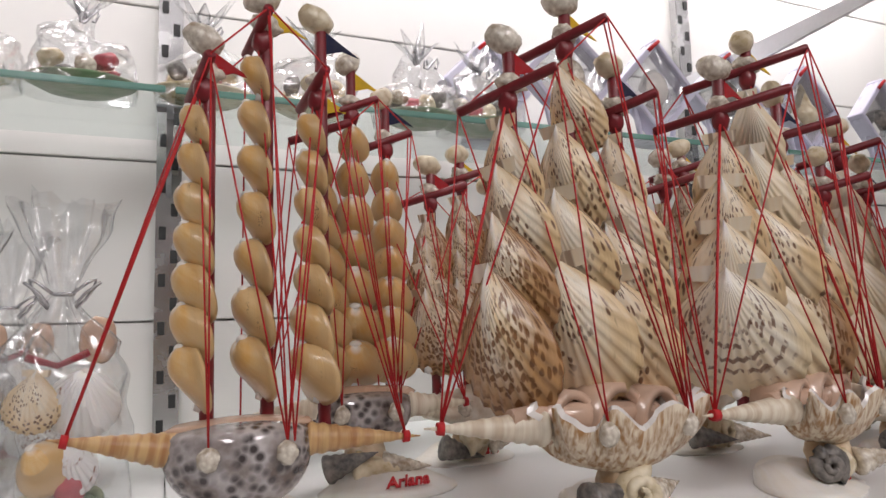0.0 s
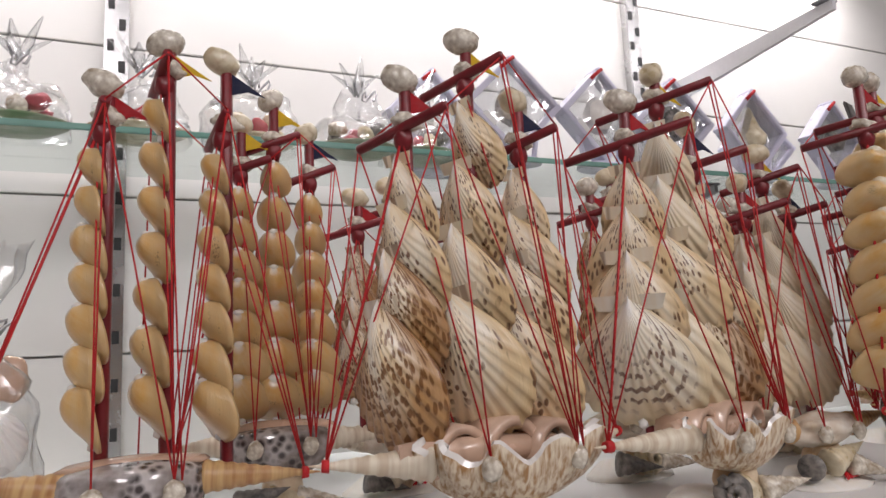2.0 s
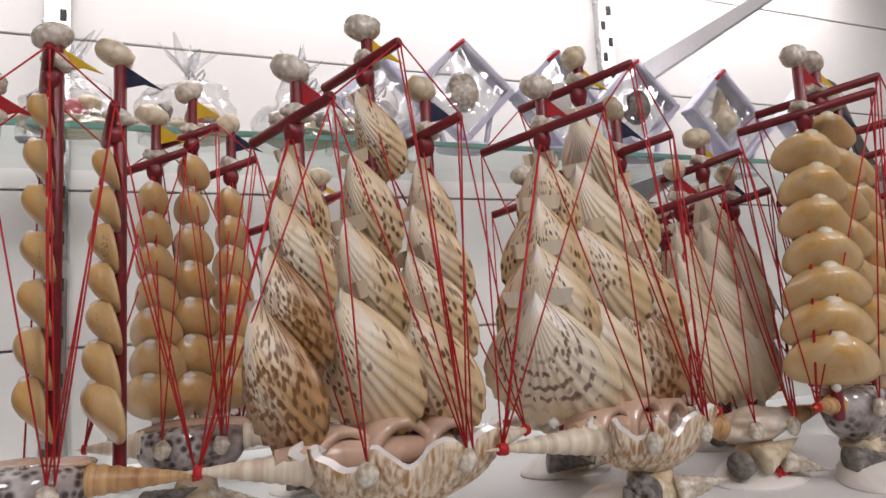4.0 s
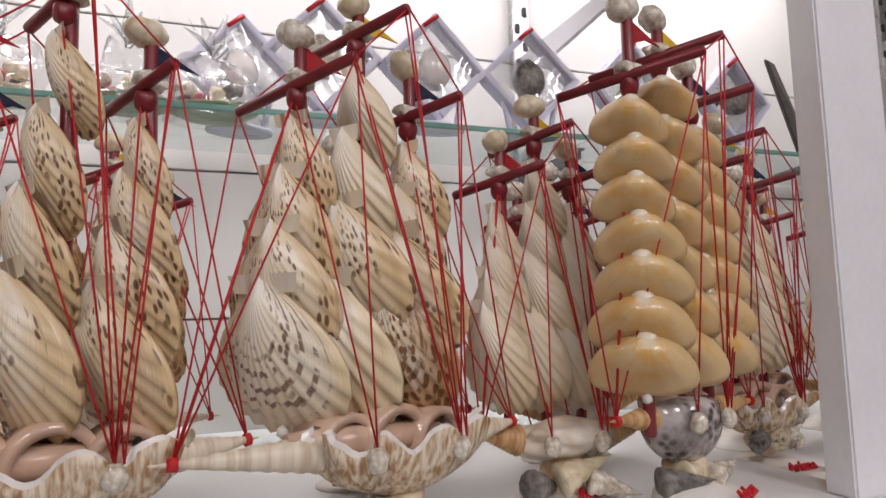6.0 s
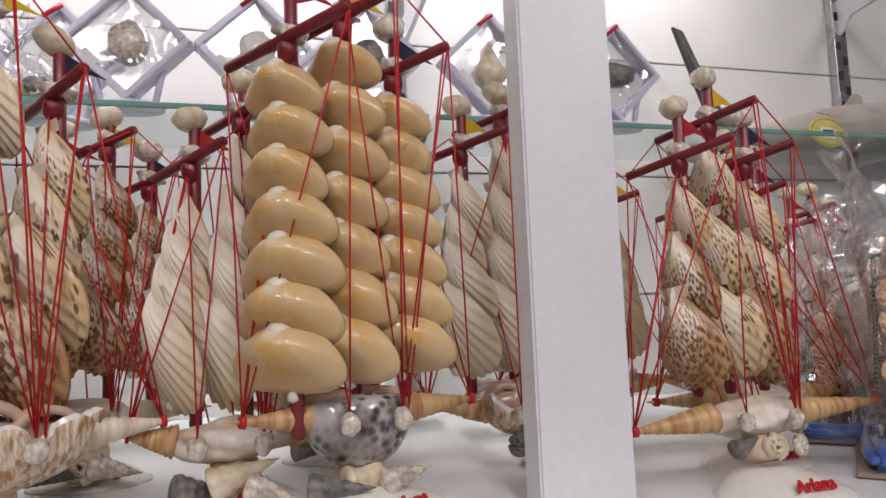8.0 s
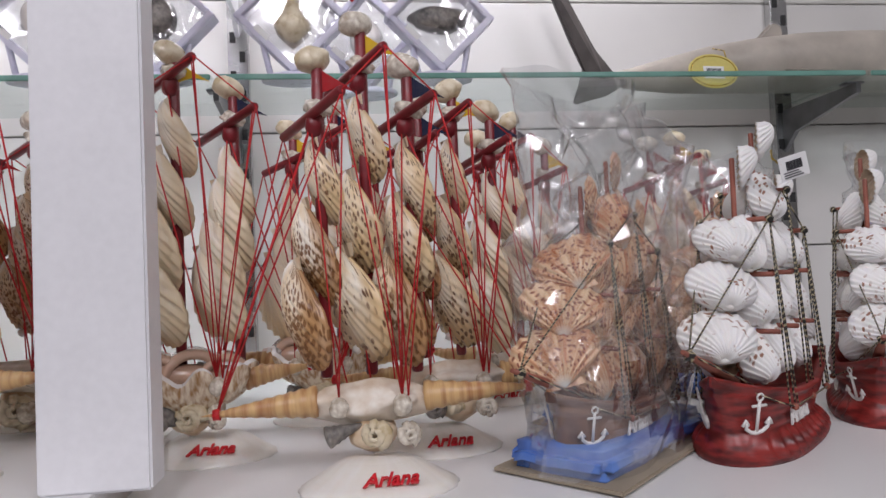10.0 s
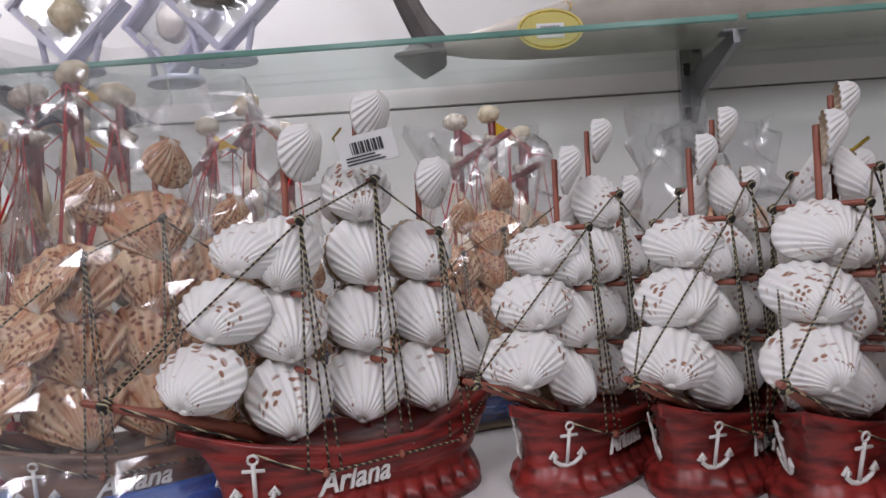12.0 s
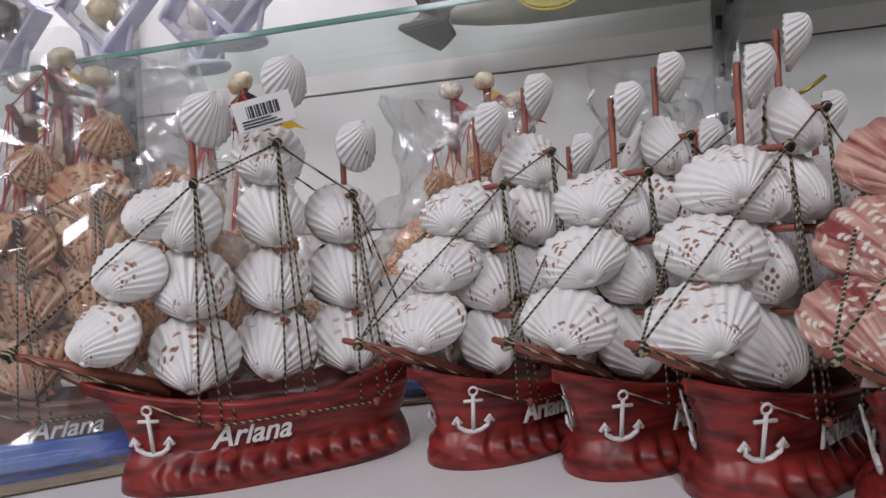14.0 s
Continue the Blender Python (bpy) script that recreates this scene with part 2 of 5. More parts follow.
M = {
    "board": plain("white_laminate", (0.80, 0.80, 0.79), 0.35, vary=0.02, scale=25),
    "wall": plain("wall_panel_paint", (0.74, 0.73, 0.70), 0.55, vary=0.03, scale=14, bump=0.0003),
    "groove": plain("panel_groove", (0.68, 0.67, 0.65), 0.6, vary=0.05),
    "post": plain("white_post_paint", (0.84, 0.84, 0.86), 0.4, vary=0.03, scale=180, bump=0.0001),
    "steel": plain("zinc_steel", (0.62, 0.62, 0.62), 0.25, 1.0, vary=0.1, scale=40),
    "dark_steel": plain("dark_steel", (0.28, 0.28, 0.29), 0.35, 0.9, vary=0.15, scale=40),
    "slot": plain("slot_shade_black", (0.03, 0.03, 0.03), 0.7),
    "edge": plain("glass_edge_green", (0.22, 0.45, 0.38), 0.15, vary=0.15, scale=30, coat=0.5),
    "glass": glass_look(),
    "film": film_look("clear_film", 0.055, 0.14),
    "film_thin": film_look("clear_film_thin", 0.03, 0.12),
    "room": plain("shop_wall", (0.70, 0.69, 0.67), 0.7, vary=0.05, scale=3),
    "floor": plain("shop_floor_tile", (0.45, 0.44, 0.42), 0.35, vary=0.1, scale=4),
    "red": plain("red_stained_wood", (0.25, 0.014, 0.022), 0.42, vary=0.22, scale=130, coat=0.25, bump=0.0003),
    "thread": plain("red_thread", (0.62, 0.016, 0.02), 0.6, vary=0.15, scale=300),
    "red_paint": plain("red_puff_paint", (0.62, 0.012, 0.02), 0.3, vary=0.1, scale=200),
    "white_paint": plain("white_lettering", (0.82, 0.81, 0.78), 0.5, vary=0.05),
    "yellow": plain("yellow_felt", (0.75, 0.47, 0.02), 0.8, vary=0.1, scale=200),
    "navy": plain("navy_felt", (0.012, 0.015, 0.055), 0.8, vary=0.2, scale=200),
    "redflag": plain("red_felt", (0.42, 0.01, 0.015), 0.8, vary=0.1, scale=200),
    "glue": plain("white_glue", (0.8, 0.79, 0.75), 0.4, vary=0.04),
    "clam": shell_look("yellow_clam", (0.72, 0.42, 0.13), (0.77, 0.55, 0.27), (0.16, 0.08, 0.03), 0.12, streak=0.3, rough=0.28, coat=0.4, spot_scale=(34, 34), margin=(0.62, 0.42, 0.20)),
    "clam_wide": shell_look("waxy_clam", (0.72, 0.41, 0.115), (0.76, 0.57, 0.31), (0.22, 0.12, 0.05), 0.10, streak=0.3, rough=0.28, coat=0.4, spot_scale=(40, 40), umbo=(0.80, 0.72, 0.56), margin=(0.70, 0.50, 0.25)),
    "scallop": shell_look("cream_scallop", (0.87, 0.80, 0.66), (0.82, 0.66, 0.43), (0.15, 0.06, 0.025), 0.56, streak=0.45, spot_scale=(15, 13), margin=(0.74, 0.53, 0.27), margin_from=0.50, umbo=(0.90, 0.88, 0.84)),
    "scallop_front": shell_look("banded_scallop", (0.88, 0.83, 0.72), (0.84, 0.74, 0.56), (0.17, 0.08, 0.045), 0.34, streak=0.6, arcs=0.85, spot_scale=(16, 13), margin=(0.76, 0.60, 0.36), margin_from=0.62, umbo=(0.90, 0.88, 0.84)),
    "scallop_brown": shell_look("brown_marked_scallop", (0.87, 0.80, 0.68), (0.78, 0.60, 0.36), (0.20, 0.08, 0.022), 0.70, streak=0.4, arcs=0.8, spot_scale=(15, 16), margin=(0.44, 0.21, 0.06), spot_size=0.26, margin_from=0.46, umbo=(0.90, 0.87, 0.82)),
    "scallop_pale": shell_look("pale_scallop", (0.88, 0.82, 0.69), (0.83, 0.72, 0.53), (0.3, 0.18, 0.1), 0.0, streak=0.6, margin=(0.78, 0.63, 0.40), margin_from=0.5, umbo=(0.90, 0.88, 0.84)),
    "cockle": shell_look("white_cockle", (0.88, 0.87, 0.85), (0.89, 0.88, 0.86), (0.28, 0.10, 0.035), 0.38, streak=0.6, rough=0.5, coat=0.0, spot_scale=(12, 11), umbo=(0.8, 0.78, 0.74)),
    "cockle_plain": shell_look("plain_white_cockle", (0.88, 0.87, 0.85), (0.89, 0.88, 0.86), (0.4, 0.2, 0.12), 0.10, streak=0.6, rough=0.5, coat=0.0),
    "fan_red": shell_look("red_brown_fan", (0.27, 0.045, 0.045), (0.68, 0.42, 0.33), (0.80, 0.74, 0.66), 0.62, streak=0.9, rough=0.4, umbo=(0.75, 0.62, 0.4), spot_scale=(13, 13)),
    "fan_orange": shell_look("orange_brown_fan", (0.50, 0.18, 0.07), (0.81, 0.60, 0.38), (0.24, 0.06, 0.03), 0.70, streak=0.7, rough=0.4, spot_scale=(12, 12)),
    "inside": plain("shell_inside", (0.74, 0.60, 0.44), 0.25, vary=0.12, scale=60, coat=0.3),
    "pearl": plain("shell_lip", (0.84, 0.80, 0.75), 0.2, vary=0.08, scale=80, coat=0.5),
    "conch": plain("conch_peach", (0.76, 0.52, 0.38), 0.25, vary=0.14, scale=50, coat=0.4),
    "conch_rib": plain("conch_outside", (0.80, 0.68, 0.50), 0.4, vary=0.3, scale=90, bump=0.0012, dark=(0.45, 0.24, 0.09)),
    "dish_rib": turret_look("ribbed_dish", (0.80, 0.70, 0.54), (0.40, 0.21, 0.08), (330.0, 330.0, 14.0)),
    "murex": plain("white_murex", (0.84, 0.79, 0.70), 0.5, vary=0.18, scale=110, bump=0.002, dark=(0.60, 0.46, 0.32)),
    "cowrie": cowrie_look(),
    "turret": turret_look("banded_turret", (0.62, 0.40, 0.18), (0.40, 0.19, 0.075)),
    "turret_pale": turret_look("pale_turret", (0.80, 0.72, 0.58), (0.62, 0.50, 0.36)),
    "base_shell": shell_look("white_base_shell", (0.84, 0.82, 0.78), (0.80, 0.76, 0.68), (0.5, 0.4, 0.3), 0.0, streak=0.6, rough=0.4),
    "pebble": plain("speckled_snail", (0.86, 0.81, 0.70), 0.25, vary=0.3, scale=260, dark=(0.30, 0.22, 0.14), coat=0.3),
    "snail": plain("cream_snail", (0.84, 0.76, 0.58), 0.3, vary=0.2, scale=120, dark=(0.50, 0.38, 0.2), coat=0.3),
    "dark_snail": plain("dark_ribbed_snail", (0.30, 0.27, 0.24), 0.45, vary=0.35, scale=240, dark=(0.03, 0.03, 0.03), bump=0.001),
    "hull_red": turret_look("red_resin", (0.28, 0.028, 0.023), (0.09, 0.010, 0.009), (26.0, 70.0, 230.0)),
    "spar": plain("brown_red_spar", (0.36, 0.11, 0.07), 0.5, vary=0.2, scale=90),
    "cord": rope_look(),
    "lilac": plain("lilac_plastic", (0.66, 0.65, 0.78), 0.3, vary=0.03, scale=40),
    "tag": plain("paper_tag", (0.83, 0.83, 0.82), 0.6, vary=0.02),
    "ink": plain("black_ink", (0.04, 0.04, 0.045), 0.6),
    "gold": plain("gold_string", (0.70, 0.48, 0.08), 0.3, 0.8, vary=0.2, scale=200),
    "yellow_tag": plain("yellow_card", (0.72, 0.62, 0.18), 0.6, vary=0.06),
    "shark": plain("dried_shark_skin", (0.54, 0.49, 0.42), 0.5, vary=0.3, scale=24, bump=0.002, dark=(0.30, 0.27, 0.23)),
    "tail": plain("dark_shark_fin", (0.16, 0.14, 0.13), 0.55, vary=0.3, scale=40, bump=0.002),
    "blue": plain("sea_blue_paint", (0.02, 0.11, 0.50), 0.3, vary=0.3, scale=55, coat=0.4, dark=(0.16, 0.28, 0.60)),
    "card": plain("brown_cardboard", (0.36, 0.30, 0.22), 0.8, vary=0.12, scale=50),
    "hull_brown": plain("brown_resin", (0.40, 0.22, 0.14), 0.35, vary=0.3, scale=50, coat=0.3, dark=(0.10, 0.05, 0.035)),
    "green": plain("green_dish", (0.16, 0.26, 0.13), 0.4, vary=0.3, scale=60, dark=(0.45, 0.42, 0.34)),
    "pink": plain("pink_shell", (0.55, 0.08, 0.10), 0.35, vary=0.25, scale=80),
    "ribbon": plain("silver_ribbon", (0.70, 0.70, 0.71), 0.2, 0.6, vary=0.1),
}


# ---- mesh helpers ----
def part(name, bm, material, parent, label="", m=None):
    me = bm
    if isinstance(bm, bmesh.types.BMesh):
        me = bpy.data.meshes.new(name)
        bm.to_mesh(me)
        bm.free()
    if material is not None and not me.materials:
        me.materials.append(M[material] if isinstance(material, str) else material)
    ob = new(name, me)
    if parent is not None:
        ob.parent = parent
    if m is not None:
        ob.matrix_basis = m
    if label:
        tagged(ob, label)
    return ob


def thing(name, loc, label, category, group="", kind=""):
    ob = new(name)
    ob.empty_display_size = 0.02
    ob.location = loc
    return tagged(ob, label, category, group, kind)


def smooth(bm):
    for f in bm.faces:
        f.smooth = True
    return bm


def box(x0, x1, y0, y1, z0, z1, bevel=0.0):
    bm = bmesh.new()
    bmesh.ops.create_cube(bm, size=1, matrix=Matrix.Translation(((x0 + x1) / 2, (y0 + y1) / 2, (z0 + z1) / 2)) @ Matrix.Diagonal((x1 - x0, y1 - y0, z1 - z0, 1)))
    if bevel:
        bmesh.ops.bevel(bm, geom=bm.edges[:], offset=bevel, segments=2, affect="EDGES")
    return bm


def sweep(points, radii, seg=8, bm=None, squash=1.0):
    """A tube through points with a radius at each; ends closed."""
    bm = bm or bmesh.new()
    pts = [Vector(p) for p in points]
    rings = []
    for i, p in enumerate(pts):
        d = (pts[min(i + 1, len(pts) - 1)] - pts[max(i - 1, 0)]).normalized()
        up = Vector((0, 0, 1)) if abs(d.z) < 0.9 else Vector((0, 1, 0))
        a = d.cross(up).normalized()
        b = a.cross(d)
        rings.append([bm.verts.new(p + (a * math.cos(k * 2 * math.pi / seg) + b * squash * math.sin(k * 2 * math.pi / seg)) * radii[i]) for k in range(seg)])
    for r0, r1 in zip(rings, rings[1:]):
        for k in range(seg):
            bm.faces.new((r0[k], r0[(k + 1) % seg], r1[(k + 1) % seg], r1[k])).smooth = True
    bm.faces.new(rings[0][::-1])
    bm.faces.new(rings[-1])
    return bm


def rod(p0, p1, r, seg=8):
    a, b = Vector(p0), Vector(p1)
    d = (b - a).normalized() * r * 0.4
    return sweep([a, a + d, b - d, b], [r * 0.8, r, r, r * 0.8], seg)


def lathe(profile, seg=16, bm=None):
    """Turns (radius, z) pairs about the z axis."""
    bm = bm or bmesh.new()
    rings = [[bm.verts.new((r * math.cos(2 * math.pi * k / seg), r * math.sin(2 * math.pi * k / seg), z)) for k in range(seg)] for r, z in profile]
    for r0, r1 in zip(rings, rings[1:]):
        for k in range(seg):
            bm.faces.new((r0[k], r0[(k + 1) % seg], r1[(k + 1) % seg], r1[k])).smooth = True
    bm.faces.new(rings[0][::-1])
    bm.faces.new(rings[-1])
    return bm


def blob(rx, ry, rz, rough=0.0, freq=60.0, seed=0.0, sub=3):
    bm = bmesh.new()
    bmesh.ops.create_icosphere(bm, subdivisions=sub, radius=1)
    for v in bm.verts:
        n = noise.noise(v.co * 1.7 + Vector((seed, seed * 2, 0)))
        k = 1 + rough * n
        v.co = Vector((v.co.x * rx * k, v.co.y * ry * k, v.co.z * rz * k))
    return smooth(bm)


def fan(name, W, H, D, spread, power, ribs, rib, peak, ears=0.0, nu=60, nv=9, thick=0.0014, seed=1, knob=0.0, droop=0.0, waist=0.0):
    """A bivalve: beak at the origin, hanging along -z, bulging to -y. uv: across, and from beak to rim."""
    rnd = random.Random(seed)
    ph = rnd.random() * 6
    A = radians(spread)
    bm = bmesh.new()
    uv = bm.loops.layers.uv.new("uv")
    wmax = max(math.cos(a * math.pi / 2) ** power * math.sin(a * A) for a in [i / 50 for i in range(50)])
    sx = W / 2 / wmax / H

    def surf(i, j, inner):
        a = -1 + 2 * i / nu
        a = max(-0.999, min(0.999, a))
        v = (j / nv) ** 1.2
        th = a * A
        wave = math.cos(ribs * math.pi * a + ph * 0)
        r = H * math.cos(a * math.pi / 2) ** power * (1 + (0.012 * wave if rib else 0)) * (1 + 0.03 * math.sin(3 * a + ph))
        cross = (1 - a * a) ** 0.5
        y = -D * math.sin(math.pi * min(1, v ** peak * 0.97 + 0.03)) * cross - rib * wave * v ** 0.7 * cross ** 0.5
        y += 0.03 * D * math.sin(9 * v + ph) * cross
        if inner:
            y += thick + D * 0.06 * cross
        side = sx * r * v ** (1 + waist) * math.sin(th)
        return Vector((side, y, -r * v * math.cos(th) - droop * (side / W * 2) ** 2))
    grid = {}
    for s in (0, 1):
        for i in range(nu + 1):
            for j in range(nv + 1):
                grid[s, i, j] = bm.verts.new(surf(i, j, s))

    def quad(keys, mi):
        try:
            f = bm.faces.new([grid[k] for k in keys])
        except ValueError:
            return
        f.smooth, f.material_index = True, mi
        for lp, k in zip(f.loops, keys):
            lp[uv].uv = (k[1] / nu, (k[2] / nv) ** 1.2)
    for i in range(nu):
        for j in range(nv):
            quad([(0, i, j), (0, i + 1, j), (0, i + 1, j + 1), (0, i, j + 1)], 0)
            quad([(1, i, j), (1, i, j + 1), (1, i + 1, j + 1), (1, i + 1, j)], 1)
        quad([(0, i, nv), (0, i + 1, nv), (1, i + 1, nv), (1, i, nv)], 0)
    if ears:
        for sgn in (-1, 1):
            e = ears * W
            pts = [(0, -0.003, 0.002), (sgn * e, -0.001, 0.001), (sgn * e * 0.86, 0, -0.11 * H), (sgn * 0.04 * W, -0.003, -0.12 * H)]
            front = [bm.verts.new(p) for p in pts]
            back = [bm.verts.new((p[0], p[1] + 0.0015, p[2])) for p in pts]
            for fs in (front, back[::-1], *[[front[k], front[k - 1], back[k - 1], back[k]] for k in range(4)]):
                f = bm.faces.new(fs)
                for lp in f.loops:
                    lp[uv].uv = (0.5 + lp.vert.co.x / W * 0.5, 0.3)
    if knob:
        made = bmesh.ops.create_icosphere(bm, subdivisions=2, radius=knob)["verts"]
        for v in made:
            v.co = Vector((v.co.x * 1.25, v.co.y * 0.9 - D * 0.42, v.co.z * 0.75 - knob * 0.45))
        for f in {f for v in made for f in v.link_faces}:
            f.smooth = True
            for lp in f.loops:
                lp[uv].uv = (0.5, 0.02)
    bmesh.ops.remove_doubles(bm, verts=bm.verts[:], dist=1e-6)
    bmesh.ops.recalc_face_normals(bm, faces=bm.faces[:])
    me = bpy.data.meshes.new(name)
    bm.to_mesh(me)
    bm.free()
    return me


def fans(name, material, count, **k):
    """A few variants of one shell, with the outer and the inner material."""
    made = []
    for i in range(count):
        me = fan(name, seed=i + 1, **k)
        me.materials.append(M[material])
        me.materials.append(M["inside"])
        made.append(me)
    return made


# unit shells, one metre high, scaled where they are used
UNIT = {
    "scallop": fans("scallop", "scallop", 2, W=0.92, H=1.0, D=0.17, spread=41, power=0.35, waist=0.55, ribs=15, rib=0.006, peak=0.75, ears=0.26, thick=0.02),
    "scallop_front": fans("scallop", "scallop_front", 2, W=0.96, H=1.0, D=0.17, spread=43, power=0.36, waist=0.55, ribs=15, rib=0.008, peak=0.75, ears=0.27, thick=0.02),
    "scallop_brown": fans("scallop", "scallop_brown", 2, W=0.80, H=1.0, D=0.19, spread=39, power=0.30, waist=0.55, ribs=15, rib=0.008, peak=0.75, ears=0.22, thick=0.02),
    "scallop_pale": fans("scallop", "scallop_pale", 2, W=0.80, H=1.0, D=0.18, spread=39, power=0.30, waist=0.55, ribs=13, rib=0.012, peak=0.75, ears=0.2, thick=0.02),
    "clam": fans("clam", "clam", 2, W=1.12, H=1.0, D=0.36, spread=84, power=0.72, ribs=1, rib=0.0, peak=0.55, thick=0.03, nu=28, nv=12, knob=0.10, droop=0.10),
    "clam_wide": fans("clam", "clam_wide", 2, W=1.85, H=0.86, D=0.48, spread=86, power=0.80, ribs=1, rib=0.0, peak=0.50, thick=0.03, nu=36, nv=12, knob=0.17, droop=0.16),
    "cockle": fans("cockle", "cockle", 3, W=1.14, H=1.0, D=0.40, spread=86, power=0.84, ribs=19, rib=0.018, peak=0.55, thick=0.03, nu=114, nv=8, knob=0.07),
    "cockle_plain": fans("cockle", "cockle_plain", 2, W=1.0, H=1.0, D=0.38, spread=84, power=0.80, ribs=19, rib=0.018, peak=0.55, thick=0.03, nu=114, nv=8, knob=0.07),
    "fan_red": fans("scallop", "fan_red", 2, W=1.10, H=1.0, D=0.17, spread=58, power=0.36, ribs=12, rib=0.018, peak=0.7, ears=0.22, thick=0.02),
    "fan_orange": fans("scallop", "fan_orange", 2, W=1.10, H=1.0, D=0.17, spread=58, power=0.36, ribs=12, rib=0.018, peak=0.7, ears=0.22, thick=0.02),
    "base": fans("base", "base_shell", 1, W=1.5, H=1.0, D=0.22, spread=88, power=0.9, ribs=20, rib=0.006, peak=0.62, thick=0.02, nu=48),
}


def words(body, size, extrude, shear=0.25):
    cu = bpy.data.curves.new("lettering", "FONT")
    cu.body, cu.size, cu.extrude, cu.shear, cu.align_x = body, size, extrude, shear, "CENTER"
    cu.bevel_depth = extrude * 0.5
    ob = bpy.data.objects.new("lettering", cu)
    scene.collection.objects.link(ob)
    me = bpy.data.meshes.new_from_object(ob.evaluated_get(bpy.context.evaluated_depsgraph_get()))
    bpy.data.objects.remove(ob)
    return me


RED_WORD = words("Arlana", 0.0125, 0.0007, 0.35)
RED_WORD.materials.clear()
RED_WORD.materials.append(M["red_paint"])
WHITE_WORD = words("Arlana", 0.0140, 0.0005, 0.35)
WHITE_WORD.materials.clear()
WHITE_WORD.materials.append(M["white_paint"])


def turret(length, r, turns=11, seg=12):
    """A tower shell from its wide end at the origin along +z to the tip."""
    prof = []
    for k in range(turns):
        for q in range(4):
            t = (k + q / 4) / turns
            prof.append((max(0.0006, r * (1 - t) ** 0.9 * (0.88 + 0.14 * math.sin(math.pi * (q + 0.5) / 4))), length * t))
    prof.append((0.0004, length))
    return lathe([(r * 0.5, -0.001)] + prof, seg)


def snail(r, seed=0):
    """A coiled snail shell lying on its side: a tapering tube wound round y."""
    pts, rad = [], []
    for k in range(34):
        a = k / 33 * math.pi * 4.2
        q = 1 - k / 33
        pts.append((r * (0.16 + 0.62 * q) * math.cos(a), -r * 0.75 * (1 - q), r * (0.16 + 0.62 * q) * math.sin(a)))
        rad.append(r * (0.10 + 0.40 * q))
    return sweep(pts, rad, 9)


def along(p0, p1):
    """The pose at p0 whose z axis points to p1."""
    return Matrix.Translation(p0) @ (Vector(p1) - Vector(p0)).to_track_quat("Z", "Y").to_matrix().to_4x4()


# ---- shop shell and shelf ----
def setting(name, bm, material, label):
    ob = part(name, bm, material, None, label)
    return tagged(ob, label, name.split("_")[0], kind="structure")


setting("floor", box(-3, 4, -3.5, 2, -1.32, -1.30), "floor", "grey tiled shop floor")
setting("ceiling", box(-3, 4, -3.5, 2, 1.5, 1.52), "room", "white shop ceiling")
setting("wall_south", box(-3, 4, -3.6, -3.5, -1.3, 1.5), "room", "plain pale shop wall")
setting("wall_west", box(-3.1, -3, -3.6, 2, -1.3, 1.5), "room", "plain pale shop wall")
setting("wall_east", box(4, 4.1, -3.6, 2, -1.3, 1.5), "room", "plain pale shop wall")

wall = thing("wall_north", (0, 0, 0), "pale grooved panel wall behind the shelves", "wall", kind="structure")
zs = [-1.3, -0.05, 0.133, 0.312, 0.494, 0.675, 0.857, 1.04, 1.22, 1.5]
part("backing", box(-3, 4, 0.90, 0.98, -1.3, 1.5), "groove", wall)
for z0, z1 in zip(zs, zs[1:]):
    part("panel", box(-3, 4, 0.88, 0.905, z0 + 0.0010, z1 - 0.0010, 0.0010), "wall", wall)

shelf = thing("shelf", (0, 0, 0), "white laminate shelf board under the shell ships", "shelf", kind="structure")
BAY = -0.016
for x0, x1, z in ((-0.80, -0.0305, 0.0), (-0.0295, 0.7335, 0.0), (0.7345, 1.5015, BAY), (1.5025, 2.3, BAY)):
    part("shelf_board", box(x0, x1, 0.29, 0.88, z - 0.024, z, 0.001), "board", shelf)
setting("cabinet_base", box(-0.8, 2.3, 0.33, 0.88, -1.3, -0.041), "board", "white cabinet below the shelf")

post = part("post", box(0.7025, 0.765, 0.373, 0.397, 0.0, 1.5, 0.0015), "post", None)
tagged(post, "white painted square post standing on the shelf edge", "post", kind="structure")
low = part("post_foot", box(0.7025, 0.765, 0.255, 0.289, -1.3, 0.0, 0.0015), "post", post)

glass = thing("glass_shelf", (0, 0, 0), "clear glass shelf with a green front edge", "shelf", kind="structure")
for x0, x1 in ((-0.80, -0.034), (-0.026, 0.730), (0.738, 1.498), (1.506, 2.3)):
    pane = part("pane", box(x0, x1, 0.7035, 0.865, 0.333, 0.339), "glass", glass)
    part("edge", box(x0, x1, 0.7000, 0.7033, 0.333, 0.339, 0.0008), "edge", glass)


